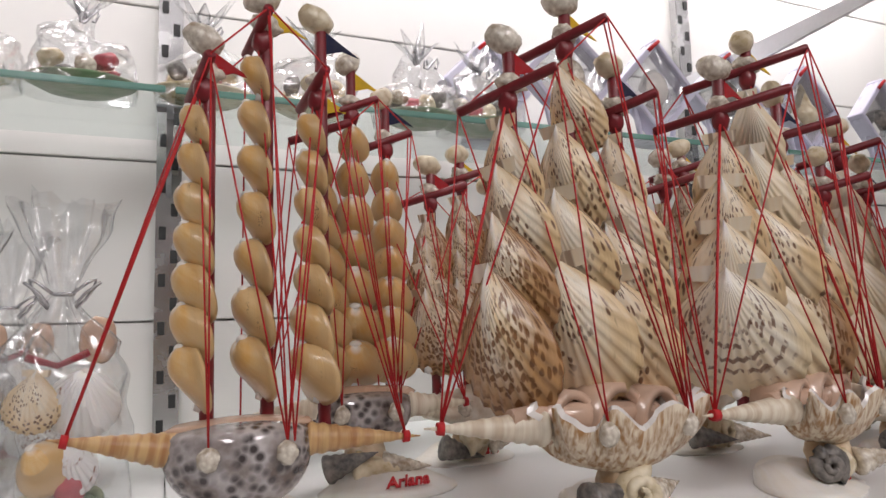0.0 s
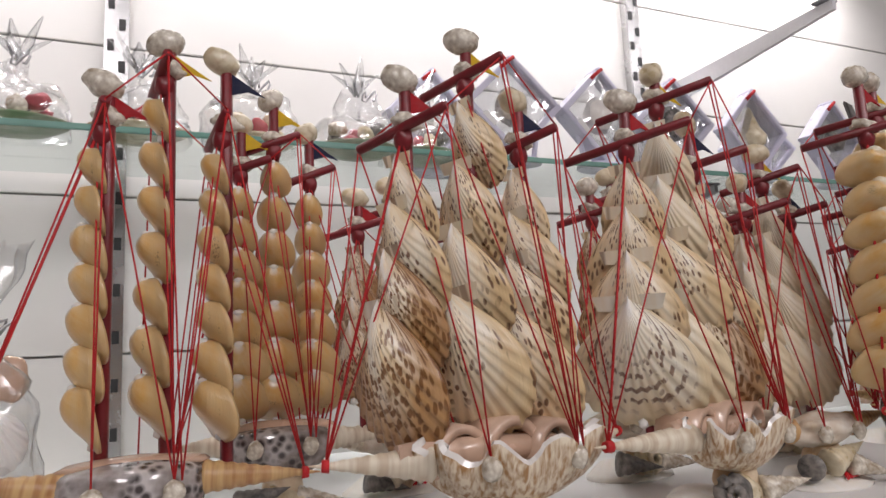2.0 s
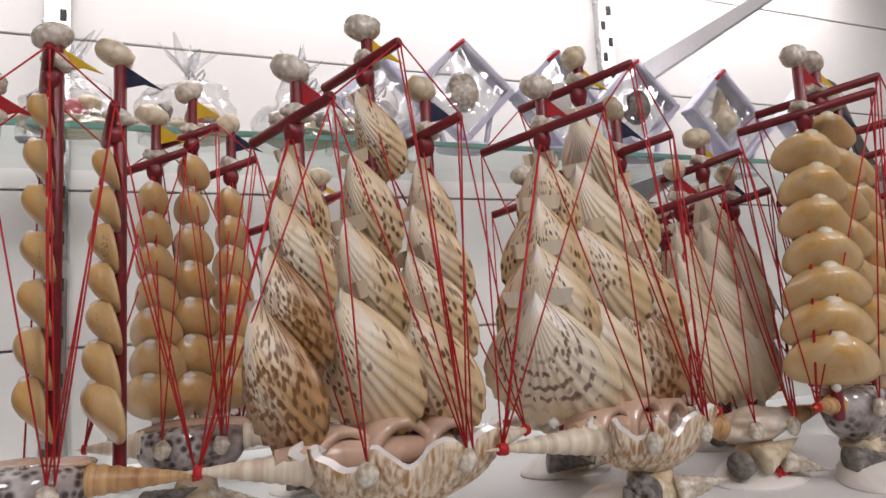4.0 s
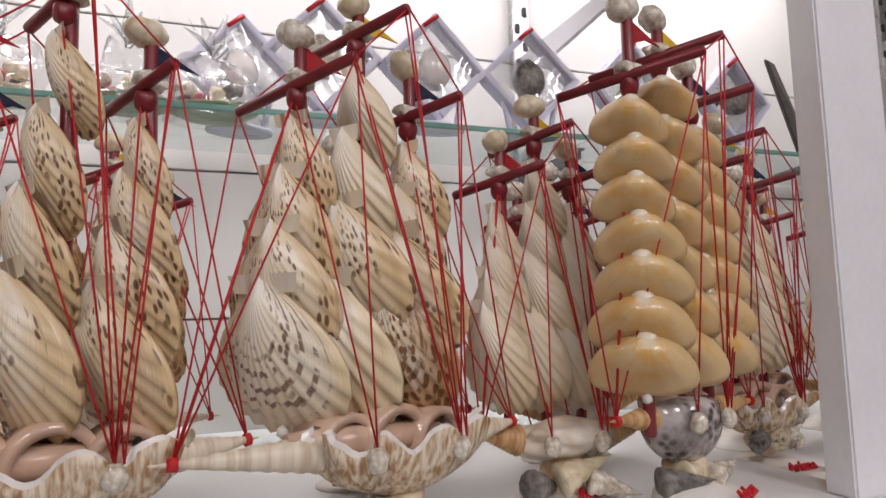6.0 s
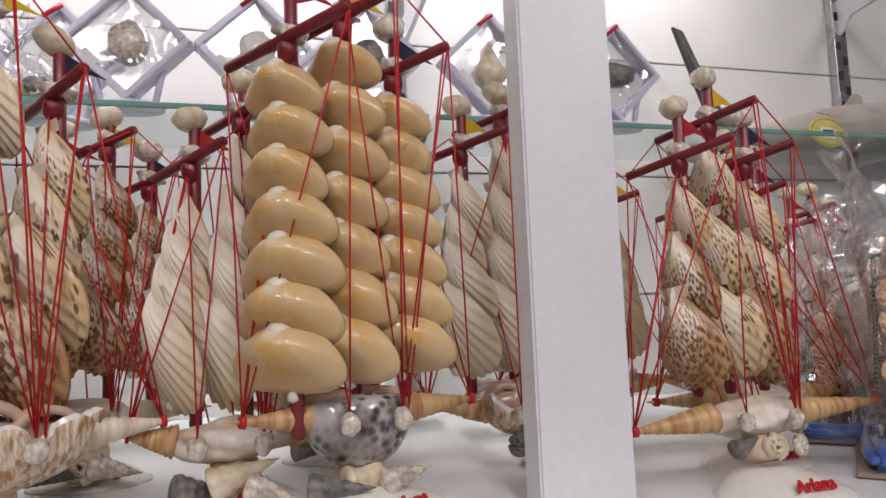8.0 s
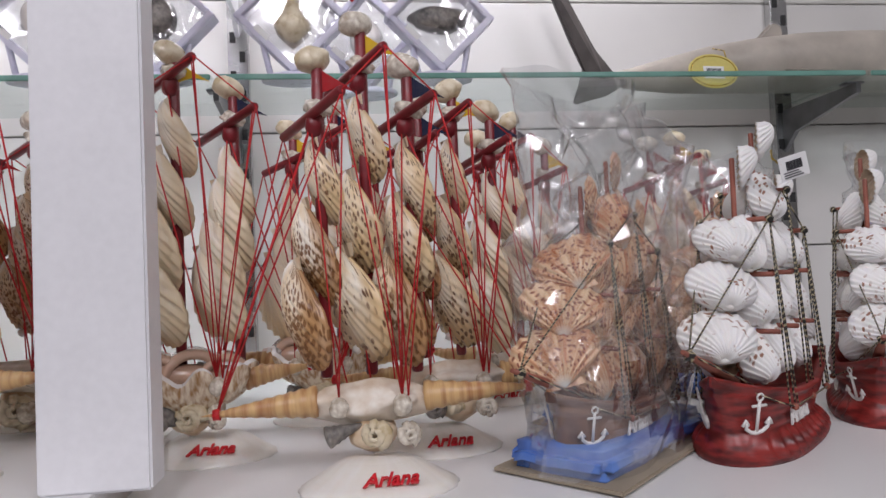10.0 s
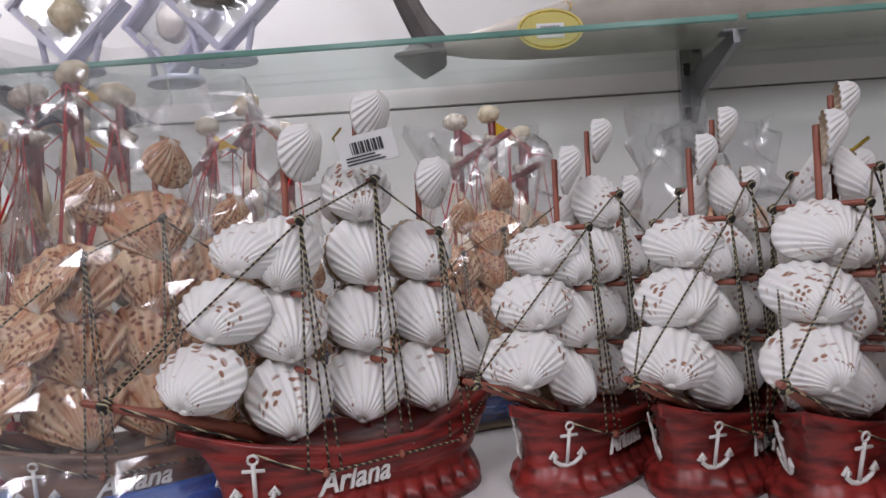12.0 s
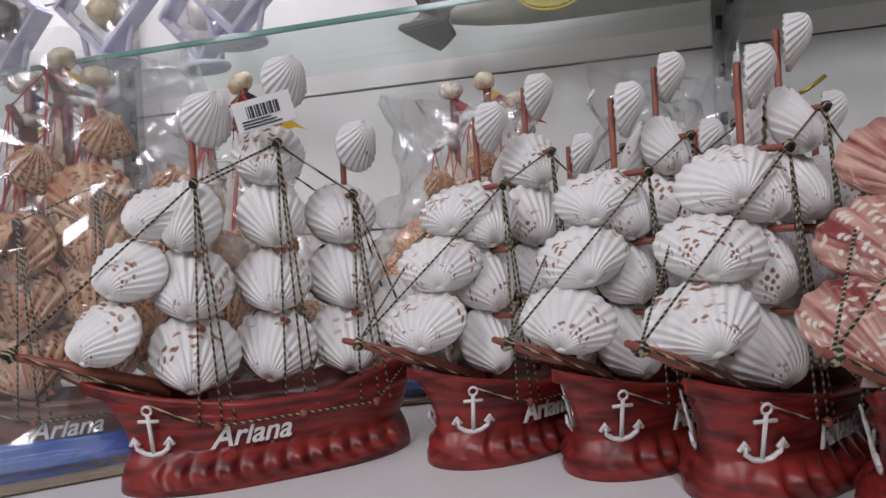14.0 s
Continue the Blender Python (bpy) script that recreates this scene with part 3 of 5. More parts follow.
def upright(x, arms):
    """A slotted wall standard with its shelf brackets."""
    up = thing("wall_standard", (x, 0.868, 0), "slotted zinc shelf standard screwed to the wall", "shelf standard", "wall standards")
    part("rail", box(-0.013, 0.013, -0.004, 0.012, -0.1, 1.4, 0.001), "steel", up)
    # slots are raised black plates; the shade of the holes is their colour
    me = None
    for k in range(54):
        if me is None:
            o = part("slot", box(-0.0035, 0.0035, -0.0052, -0.0035, 0, 0.014), "slot", up)
            me = o.data
        else:
            o = part("slot", me, None, up)
        o.location = (-0.006 + 0.012 * (k % 2), 0, -0.09 + 0.026 * k)
    for z, reach, mat in arms:
        bm = bmesh.new()
        vs = [bm.verts.new((sx * 0.003, y, zz)) for sx in (-1, 1) for y, zz in ((-0.004, z), (-reach, z), (-reach, z - 0.012), (-0.03, z - 0.035), (-0.004, z - 0.06))]
        bm.faces.new(vs[:5])
        bm.faces.new(vs[5:][::-1])
        for k in range(5):
            bm.faces.new((vs[k], vs[k + 5], vs[(k + 1) % 5 + 5], vs[(k + 1) % 5]))
        bmesh.ops.recalc_face_normals(bm, faces=bm.faces[:])
        part("bracket", bm, mat, up)
        part("bracket_pad", box(-0.012, 0.012, -reach + 0.003, -reach + 0.02, z, z + 0.003, 0.001), "dark_steel", up)
    return up


upright(-0.030, [(0.329, 0.14, "dark_steel")])
upright(0.730, [(0.329, 0.14, "dark_steel"), (0.498, 0.34, "post")])
upright(1.502, [(0.329, 0.15, "dark_steel"), (0.62, 0.30, "post")])


# ---- shell ships with red masts ----
def hang(kind, parent, pos, psi, size, tilt=-10.0, lean=0.0, name="sail_shell", pick=0):
    ms = UNIT[kind]
    ob = part(name, ms[pick % len(ms)], None, parent)
    ob.matrix_basis = pose(*pos, 0, 0, psi) @ pose(0, 0, 0, tilt, lean, 0) @ Matrix.Scale(size, 4)
    return ob


def flag(parent, pos, mat, d=1):
    bm = bmesh.new()
    tri = [(0, 0, 0), (0, 0, 0.016), (d * 0.024, 0.002, 0.001), (d * 0.012, 0.001, 0.004)]
    f = [bm.verts.new((x, y - 0.0006, z)) for x, y, z in tri]
    b = [bm.verts.new((x, y + 0.0006, z)) for x, y, z in tri]
    bm.faces.new(f)
    bm.faces.new(b[::-1])
    for k in range(4):
        bm.faces.new((f[k], f[k - 1], b[k - 1], b[k]))
    bmesh.ops.recalc_face_normals(bm, faces=bm.faces[:])
    part("flag", bm, mat, parent, m=Matrix.Translation(pos))


def dish_hull(L, w, h):
    """A ruffled half shell: ribbed outside, glossy lip."""
    bm = bmesh.new()
    rows, seg = 9, 108
    grid = []
    for j in range(rows + 1):
        v = j / rows
        ring = []
        for k in range(seg):
            a = 2 * math.pi * k / seg
            ruffle = 1 + 0.13 * v ** 3 * math.sin(9 * a) + 0.035 * math.sin(36 * a) * v ** 0.5
            rr = math.sin(v * math.pi / 2) ** 0.8 * ruffle
            z = -h * math.cos(v * math.pi / 2) ** 0.9 + 0.20 * h * v ** 4 * math.sin(9 * a + 0.8) + 0.05 * h * math.cos(2 * a)
            ring.append(bm.verts.new((rr * L / 2 * math.cos(a), rr * w / 2 * math.sin(a) - 0.15 * w * v * v, z)))
        grid.append(ring)
    inner = [[bm.verts.new(v.co * 0.93 + Vector((0, 0, 0.0022))) for v in ring] for ring in grid]
    for g, mi in ((grid, 0), (inner, 1)):
        for r0, r1 in zip(g, g[1:]):
            for k in range(seg):
                f = bm.faces.new((r0[k], r0[(k + 1) % seg], r1[(k + 1) % seg], r1[k]))
                f.smooth, f.material_index = True, mi
    for k in range(seg):
        f = bm.faces.new((grid[-1][k], grid[-1][(k + 1) % seg], inner[-1][(k + 1) % seg], inner[-1][k]))
        f.material_index = 1
    bmesh.ops.remove_doubles(bm, verts=bm.verts[:], dist=1e-5)
    bmesh.ops.recalc_face_normals(bm, faces=bm.faces[:])
    me = bpy.data.meshes.new("hull")
    bm.to_mesh(me)
    bm.free()
    return me


def cowrie_hull(L, w, h):
    bm = bmesh.new()
    bmesh.ops.create_uvsphere(bm, u_segments=32, v_segments=20, radius=1)
    for v in bm.verts:
        z = v.co.z
        if z > 0.35:
            z = 0.35 + (z - 0.35) * 0.25
        v.co = Vector((v.co.x * L / 2 * (1 - 0.06 * v.co.x), v.co.y * w / 2, z * h * 0.72 - 0.2 * h))
    return smooth(bm)


def arc_slice(r, width, seed):
    """A cut slice of a conch: a short open tube seen end on."""
    bm = bmesh.new()
    n = 20
    rings = []
    for k in range(n + 1):
        a = math.pi * (-0.05 + 1.15 * k / n)
        q = 1 + 0.25 * k / n
        c, s = math.cos(a), math.sin(a)
        rings.append([bm.verts.new((r * q * f * c, y, r * q * f * s)) for f, y in ((1, -width / 2), (1.05, width / 2), (0.78, width / 2), (0.74, -width / 2))])
    for r0, r1 in zip(rings, rings[1:]):
        for k in range(4):
            bm.faces.new((r0[k], r0[(k + 1) % 4], r1[(k + 1) % 4], r1[k]))
    bm.faces.new(rings[0])
    bm.faces.new(rings[-1][::-1])
    bmesh.ops.recalc_face_normals(bm, faces=bm.faces[:])
    return smooth(bm)


def shell_ship(label, base, masts, psi, kinds, h0, h1, n, hull, hull_kind, bow, stern, turret_mat="turret", base_size=0.07, word_turn=0.0, flags=("redflag", "yellow", "navy"), yard=0.036, seed=0, tops=(0.026, 0.03, 0.026), bow_r=0.011, stern_r=0.0105, word=True, tilt=11.0, lean=-8.0, wide=1.0, taper=0.28, sail_psi=None):
    rnd = random.Random(seed)
    bx, by = base
    dz = BAY if bx > 0.7 else 0.0
    ship = thing("shell_ship", (bx, by, dz), label, "model ship", "shell ships with red masts")

    def loc(x, y, z):
        return (x - bx, y - by, z - dz)
    sail_psi = psi if sail_psi is None else sail_psi
    n_dir = Vector((math.sin(radians(psi)), -math.cos(radians(psi)), 0))
    y_dir = Vector((math.cos(radians(psi)), math.sin(radians(psi)), 0))
    # base shell with its painted word
    b = part("base_shell", UNIT["base"][0], None, ship, "white ribbed shell base")
    b.matrix_basis = pose(0, 0, 0.0015, 0, 0, word_turn) @ pose(0, base_size * 0.5, 0, -90, 0, 0) @ Matrix.Scale(base_size, 4)
    if word:
        part("painted_word", RED_WORD, None, ship, "red painted word", pose(0, 0, 0, 0, 0, word_turn) @ pose(0.008, -base_size * 0.36, base_size * 0.115, 38, 0, 3))
    # stand of small shells
    hx, hy, hz, hl, hw, hh = hull
    under = hz - hh * 0.75
    k = max(0.35, min(1.1, under / 0.03))
    for i, (dx, mat, r) in enumerate(((-0.020, "dark_snail", 0.012), (0.002, "snail", 0.013), (0.022, "pebble", 0.011))):
        z = 0.008 + r * k * 0.8
        p = loc(hx + dx, hy - 0.012 - 0.004 * rnd.random(), z)
        if rnd.random() < 0.5:
            part("stand_shell", snail(r * k), mat, ship, m=pose(*p, rnd.uniform(-20, 20), rnd.uniform(0, 360), rnd.uniform(-30, 30)))
        else:
            part("stand_shell", turret(r * 3.0 * k, r * 0.85 * k, 6, 12), mat, ship, m=Matrix.Translation((p[0] - r * k, p[1], p[2])) @ pose(0, 0, 0, 0, 90 + rnd.uniform(-20, 20), rnd.uniform(-30, 30)))
    part("stem", blob(0.016, 0.014, max(0.012, under * 0.55), 0.25, seed=seed), "conch_rib", ship, m=Matrix.Translation(loc(hx, hy, max(0.012, under * 0.62))))
    # hull
    turn = math.degrees(math.atan2(stern[1] - bow[1], stern[0] - bow[0]))
    hm = pose(*loc(hx, hy, hz), 0, 0, turn)
    if hull_kind == "conch":
        ob = part("hull", dish_hull(hl, hw * 0.9, hh), "dish_rib", ship, "ruffled shell hull with a white lip", hm)
        ob.data.materials.append(M["pearl"])
        for dx, r in ((-0.30, 0.019), (0.0, 0.021), (0.27, 0.017)):
            part("conch_slice", arc_slice(r, 0.030, 0), "conch", ship, m=hm @ pose(dx * hl, 0.012, -0.007, 0, 0, 12))
        part("conch_stem", sweep([(-hl * 0.62, 0.004, 0.0), (-hl * 0.35, 0.004, -0.002), (hl * 0.3, 0.008, -0.004)], [0.006, 0.011, 0.007], 12), "conch", ship, m=hm)
    elif hull_kind == "murex":
        part("hull", blob(hl / 2, hw / 2, hh / 2, 0.30, seed=seed + 0.3, sub=4), "murex", ship, "rough white shell hull", hm @ pose(0, 0, -hh * 0.3))
    else:
        part("hull", cowrie_hull(hl, hw, hh), "cowrie", ship, "glossy spotted cowrie hull", hm)
        part("hull_lip", blob(hl * 0.52, hw * 0.30, 0.006, 0.2, seed=seed), "conch", ship, m=hm @ pose(0, 0.006, 0.004))
    # tower shells fore and aft
    ends = [Vector(loc(hx, hy, hz - 0.006)) + Vector((math.cos(radians(turn)), math.sin(radians(turn)), 0)) * s * hl * 0.44 for s in (-1, 1)]
    for nm, e, tip, r in (("bow_shell", ends[0], Vector(loc(*bow)), bow_r), ("stern_shell", ends[1], Vector(loc(*stern)), stern_r)):
        part(nm, turret((tip - e).length, r, 10), turret_mat, ship, m=along(e, tip))
        part("lashing", sweep([tip + (e - tip) * 0.10, tip + (e - tip) * 0.16], [0.0035, 0.004], 8), "thread", ship)
    # side knobs where the rigging is tied
    side = Vector((math.sin(radians(turn)), -math.cos(radians(turn)), 0))
    axis = Vector((math.cos(radians(turn)), math.sin(radians(turn)), 0))
    hub = Vector(loc(hx, hy, hz))
    knobs = []
    for s in (-0.25, 0.25):
        p = hub + axis * hl * s + side * (hw * 0.53) + Vector((0, 0, -0.008))
        part("rigging_knob", blob(0.006, 0.0045, 0.007, 0.2, seed=seed + s), "pebble", ship, m=Matrix.Translation(p))
        knobs.append(p + Vector((0, 0, 0.006)))
    # masts, sails, yards
    heads = []
    for i, (mx, my, zb, zt, ztop) in enumerate(masts):
        foot = Vector(loc(mx, my, 0.048 if hz > 0.04 else 0.03))
        head = Vector(loc(mx, my, ztop))
        mast = part("mast", rod(foot, head, 0.0042), "red", ship)
        yz = zt + 0.010
        c = Vector(loc(mx, my, yz)) + n_dir * 0.006
        a, b2 = c - y_dir * yard, c + y_dir * yard * (0.9 if i else 1.0)
        a.z -= 0.002
        b2.z += 0.015
        part("yard", rod(a, b2, 0.0036), "red", mast)
        part("yard_block", blob(0.0065, 0.006, 0.009, 0.15, seed=i), "red", mast, m=Matrix.Translation(c + n_dir * -0.003))
        kind = kinds[i % len(kinds)]
        step = 0.0 if "clam" in str(kind) else 0.0065  # each lower shell is glued over the one above
        for q in range(n):
            f = q / (n - 1)
            size = h0 + (h1 - h0) * f
            z = (zb + h0) + (zt - zb - h0) * f
            p = Vector(loc(mx, my, z)) + n_dir * (0.004 + size * 0.8 * math.sin(radians(tilt)) + step * (n - 1 - q - 1.2)) + y_dir * (-0.48 * size * math.sin(radians(-lean)))
            kk = kind if isinstance(kind, str) else kind[min(q, len(kind) - 1)]
            hang(kk, ship, p, sail_psi + rnd.uniform(-7, 7), size * rnd.uniform(0.95, 1.05), tilt=tilt + rnd.uniform(-3, 3), lean=lean + rnd.uniform(-5, 5), pick=rnd.randrange(3)).scale.x *= wide * (1 - taper * f)
            part("glue", blob(0.004, 0.004, 0.004, 0.3, sub=1), "glue", ship, m=Matrix.Translation(p + Vector((0, 0, -size * 0.90)) - n_dir * (size * 0.9 * math.sin(radians(tilt)))))
        # head of the mast
        mat = ("snail", "snail", "pebble")[rnd.randrange(3)]
        part("finial_shell", blob(0.0130, 0.0092, 0.0092, 0.14, seed=seed + i), mat, mast, "small sea shell glued on the mast head", pose(*(head + Vector((-0.003, 0, 0.004))), 0, rnd.uniform(-35, 35), rnd.uniform(-40, 40)))
        part("collar_shell", blob(0.010, 0.009, 0.006, 0.45, seed=seed + i + 9), "pebble", mast, m=pose(*(Vector(loc(mx, my, yz + 0.012))), 10, 15, 0))
        flag(mast, head + Vector((0.003, -0.001, -0.020)), flags[i % len(flags)])
        heads.append((a, b2, c))
    tube = 0.0006

    def line(p, q, r=tube):
        part("rigging_line", sweep([p, q], [r, r], 5), "thread", ship)
    btip, stip = Vector(loc(*bow)), Vector(loc(*stern))
    btip += (ends[0] - btip) * 0.13
    stip += (ends[1] - stip) * 0.13
    for i, (a, b2, c) in enumerate(heads):
        k = knobs[0] if i == 0 else knobs[1]
        line(b2, k)
        line(b2 + y_dir * -0.003, knobs[1] if i == 0 else knobs[1] + axis * 0.004)
        line(a, hub - side * hw * 0.4 + axis * hl * (0.2 * (i - 1)))
        line(c, k)
        if i:
            pa, pb, pc = heads[i - 1]
            line(pb, b2)
            line(pa, a)
    line(heads[0][2], btip, 0.0010)
    line(heads[0][0], btip)
    line(heads[0][1], btip)
    line(heads[2][1], stip)
    line(heads[2][0], stip)
    line(heads[2][2], stip)
    return ship


SPOT = [["scallop", "scallop", "scallop", "scallop"]]
shell_ship("shell ship with yellow clam sails and a spotted cowrie hull", (0.015, 0.531), [(-0.008, 0.512, 0.073, 0.262, 0.301), (0.028, 0.517, 0.077, 0.3, 0.336), (0.065, 0.521, 0.072, 0.266, 0.329)], -76.4, ["clam"], 0.042, 0.031, 7,
           (0.012, 0.499, 0.061, 0.084, 0.052, 0.048), "cowrie", (-0.088, 0.493, 0.068), (0.12, 0.492, 0.051), yard=0.023, seed=1, tilt=9, lean=-4, flags=("redflag", "yellow", "navy"))
shell_ship("shell ship with plump yellow clam sails, standing behind", (0.122, 0.57), [(0.084, 0.611, 0.071, 0.263, 0.316), (0.112, 0.617, 0.069, 0.288, 0.341), (0.143, 0.621, 0.071, 0.262, 0.315)], -14.3, ["clam"], 0.042, 0.031, 7,
           (0.111, 0.59, 0.065, 0.081, 0.042, 0.038), "cowrie", (0.029, 0.598, 0.06), (0.201, 0.581, 0.058), turret_mat="turret_pale", yard=0.0251, seed=2, tilt=16, lean=0, flags=("yellow", "yellow", "navy"))
shell_ship("shell ship with brown-spotted scallop sails and a ruffled hull", (0.233, 0.445), [(0.173, 0.451, 0.064, 0.253, 0.301), (0.223, 0.458, 0.070, 0.297, 0.338), (0.265, 0.462, 0.062, 0.251, 0.299)], -52, [["scallop_brown", "scallop_brown", "scallop", "scallop"], "scallop", "scallop"], 0.093, 0.068, 4,
           (0.225, 0.427, 0.066, 0.12, 0.053, 0.035), "conch", (0.102, 0.438, 0.064), (0.326, 0.449, 0.063), turret_mat="turret_pale", yard=0.035, seed=3, word_turn=30, wide=0.86)
shell_ship("shell ship with cream fan scallop sails and dotted bands", (0.391, 0.434), [(0.351, 0.448, 0.056, 0.256, 0.303), (0.39, 0.455, 0.060, 0.295, 0.332), (0.426, 0.461, 0.060, 0.245, 0.295)], -50, [["scallop_front", "scallop", "scallop", "scallop"], ["scallop_pale", "scallop", "scallop_pale", "scallop_pale"], ["scallop_brown", "scallop", "scallop", "scallop"]], 0.100, 0.072, 4,
           (0.402, 0.424, 0.063, 0.106, 0.051, 0.033), "conch", (0.27, 0.404, 0.061), (0.495, 0.452, 0.059), turret_mat="turret_pale", yard=0.048, seed=4, word_turn=38, wide=1.02, taper=0.30, lean=-3, sail_psi=-42)
shell_ship("small shell ship with pale plain scallop sails", (0.532, 0.457), [(0.504, 0.485, 0.056, 0.212, 0.255), (0.537, 0.49, 0.060, 0.247, 0.286), (0.568, 0.491, 0.060, 0.214, 0.254)], -45, ["scallop_pale"], 0.085, 0.068, 4,
           (0.529, 0.454, 0.051, 0.077, 0.039, 0.025), "murex", (0.464, 0.453, 0.051), (0.612, 0.451, 0.052), yard=0.036, seed=5, base_size=0.0599, word_turn=12, wide=0.80)
shell_ship("shell ship with broad waxy clam sails and a cowrie hull", (0.608, 0.405), [(0.567, 0.408, 0.068, 0.271, 0.332), (0.602, 0.420, 0.072, 0.292, 0.335), (0.636, 0.430, 0.074, 0.262, 0.307)], -44, ["clam_wide"], 0.048, 0.037, 7,
           (0.606, 0.424, 0.064, 0.068, 0.047, 0.043), "cowrie", (0.530, 0.398, 0.062), (0.690, 0.440, 0.060), yard=0.049, seed=6, word_turn=30, sail_psi=-30, tilt=8, lean=0, wide=0.80, taper=0.06, base_size=0.0698, bow_r=0.01)
shell_ship("shell ship with pale ribbed scallop sails beside the post", (0.765, 0.500), [(0.705, 0.505, 0.064, 0.232, 0.280), (0.744, 0.515, 0.064, 0.262, 0.296), (0.787, 0.525, 0.062, 0.226, 0.270)], -46, ["scallop_pale"], 0.084, 0.068, 4,
           (0.755, 0.500, 0.048, 0.090, 0.045, 0.030), "conch", (0.66, 0.50, 0.05), (0.85, 0.51, 0.048), yard=0.044, seed=7, wide=0.90, tilt=11, base_size=0.068, flags=("yellow", "yellow", "navy"))
shell_ship("shell ship with brown-mottled scallop sails and rough white hull", (0.893, 0.4), [(0.861, 0.44, 0.05, 0.213, 0.266), (0.892, 0.443, 0.058, 0.244, 0.292), (0.924, 0.444, 0.056, 0.212, 0.262)], -56.2, [["scallop_brown", "scallop_brown", "scallop"], "scallop", ["scallop_brown", "scallop", "scallop"]], 0.08, 0.063, 3,
           (0.891, 0.417, 0.042, 0.08, 0.032, 0.026), "murex", (0.782, 0.417, 0.031), (1.006, 0.409, 0.04), yard=0.042, seed=8, wide=0.86, tilt=10, base_size=0.067, flags=("redflag", "yellow", "navy"))
# the row behind
shell_ship("shell ship with spotted scallop sails in the back row", (0.217, 0.642), [(0.191, 0.637, 0.074, 0.22, 0.262), (0.226, 0.647, 0.084, 0.24, 0.277), (0.263, 0.656, 0.073, 0.208, 0.25)], -27.1, ["scallop_brown"], 0.079, 0.065, 4,
           (0.217, 0.623, 0.058, 0.084, 0.042, 0.031), "murex", (0.138, 0.61, 0.054), (0.311, 0.64, 0.052), turret_mat="turret_pale", yard=0.0335, seed=11, base_size=0.0628)
shell_ship("shell ship with brown dotted scallop sails in the back row", (0.421, 0.57), [(0.4, 0.567, 0.072, 0.226, 0.266), (0.432, 0.576, 0.082, 0.245, 0.28), (0.462, 0.582, 0.072, 0.215, 0.255)], -31.9, ["scallop_brown"], 0.073, 0.06, 4,
           (0.421, 0.554, 0.058, 0.077, 0.038, 0.029), "murex", (0.346, 0.539, 0.053), (0.509, 0.556, 0.053), turret_mat="turret_pale", yard=0.0326, seed=12, base_size=0.0576)
shell_ship("shell ship with dark mottled sails in the back row", (0.603, 0.579), [(0.568, 0.585, 0.062, 0.199, 0.238), (0.606, 0.592, 0.072, 0.227, 0.261), (0.643, 0.594, 0.062, 0.197, 0.236)], -32.8, ["scallop_brown"], 0.071, 0.058, 4,
           (0.604, 0.555, 0.053, 0.074, 0.037, 0.028), "murex", (0.529, 0.554, 0.053), (0.684, 0.561, 0.054), yard=0.0298, seed=13, base_size=0.0559)
shell_ship("shell ship with pale scallop sails in the back row", (0.848, 0.604), [(0.825, 0.611, 0.059, 0.21, 0.253), (0.864, 0.615, 0.069, 0.236, 0.276), (0.901, 0.617, 0.057, 0.208, 0.251)], -34.2, ["scallop_pale"], 0.083, 0.068, 4,
           (0.848, 0.584, 0.048, 0.087, 0.044, 0.033), "conch", (0.75, 0.591, 0.05), (0.957, 0.587, 0.046), yard=0.0327, seed=14, wide=0.85, tilt=9, base_size=0.0654, flags=("yellow", "navy", "yellow"))
shell_ship("shell ship with tan mottled sails behind the front ship", (0.939, 0.479), [(0.936, 0.513, 0.05, 0.201, 0.249), (0.966, 0.518, 0.056, 0.227, 0.264), (0.998, 0.521, 0.049, 0.199, 0.247)], -56.1, ["scallop_brown", "scallop", "scallop_pale"], 0.078, 0.061, 3,
           (0.957, 0.489, 0.042, 0.08, 0.037, 0.026), "murex", (0.854, 0.5, 0.037), (1.053, 0.483, 0.038), yard=0.0325, seed=15, wide=0.78, tilt=10, base_size=0.0649, flags=("navy", "yellow", "navy"))
shell_ship("shell ship with pale sails and navy flags far back", (1.018, 0.638), [(1.01, 0.642, 0.054, 0.205, 0.248), (1.046, 0.645, 0.064, 0.225, 0.266), (1.08, 0.648, 0.052, 0.192, 0.24)], -48.7, ["scallop_pale"], 0.076, 0.061, 3,
           (1.028, 0.615, 0.038, 0.081, 0.039, 0.028), "murex", (0.942, 0.621, 0.04), (1.12, 0.61, 0.037), yard=0.0326, seed=16, wide=0.78, tilt=8, base_size=0.0652, flags=("yellow", "navy", "yellow"))
shell_ship("shell ship with pale sails standing by the wall", (1.257, 0.71), [(1.23, 0.723, 0.05, 0.196, 0.254), (1.264, 0.722, 0.059, 0.216, 0.26), (1.293, 0.719, 0.048, 0.184, 0.236)], -43.2, ["scallop_pale"], 0.074, 0.059, 3,
           (1.257, 0.702, 0.034, 0.079, 0.038, 0.028), "murex", (1.174, 0.707, 0.036), (1.34, 0.697, 0.032), yard=0.0318, seed=17, base_size=0.0635, flags=("redflag", "yellow", "redflag"))


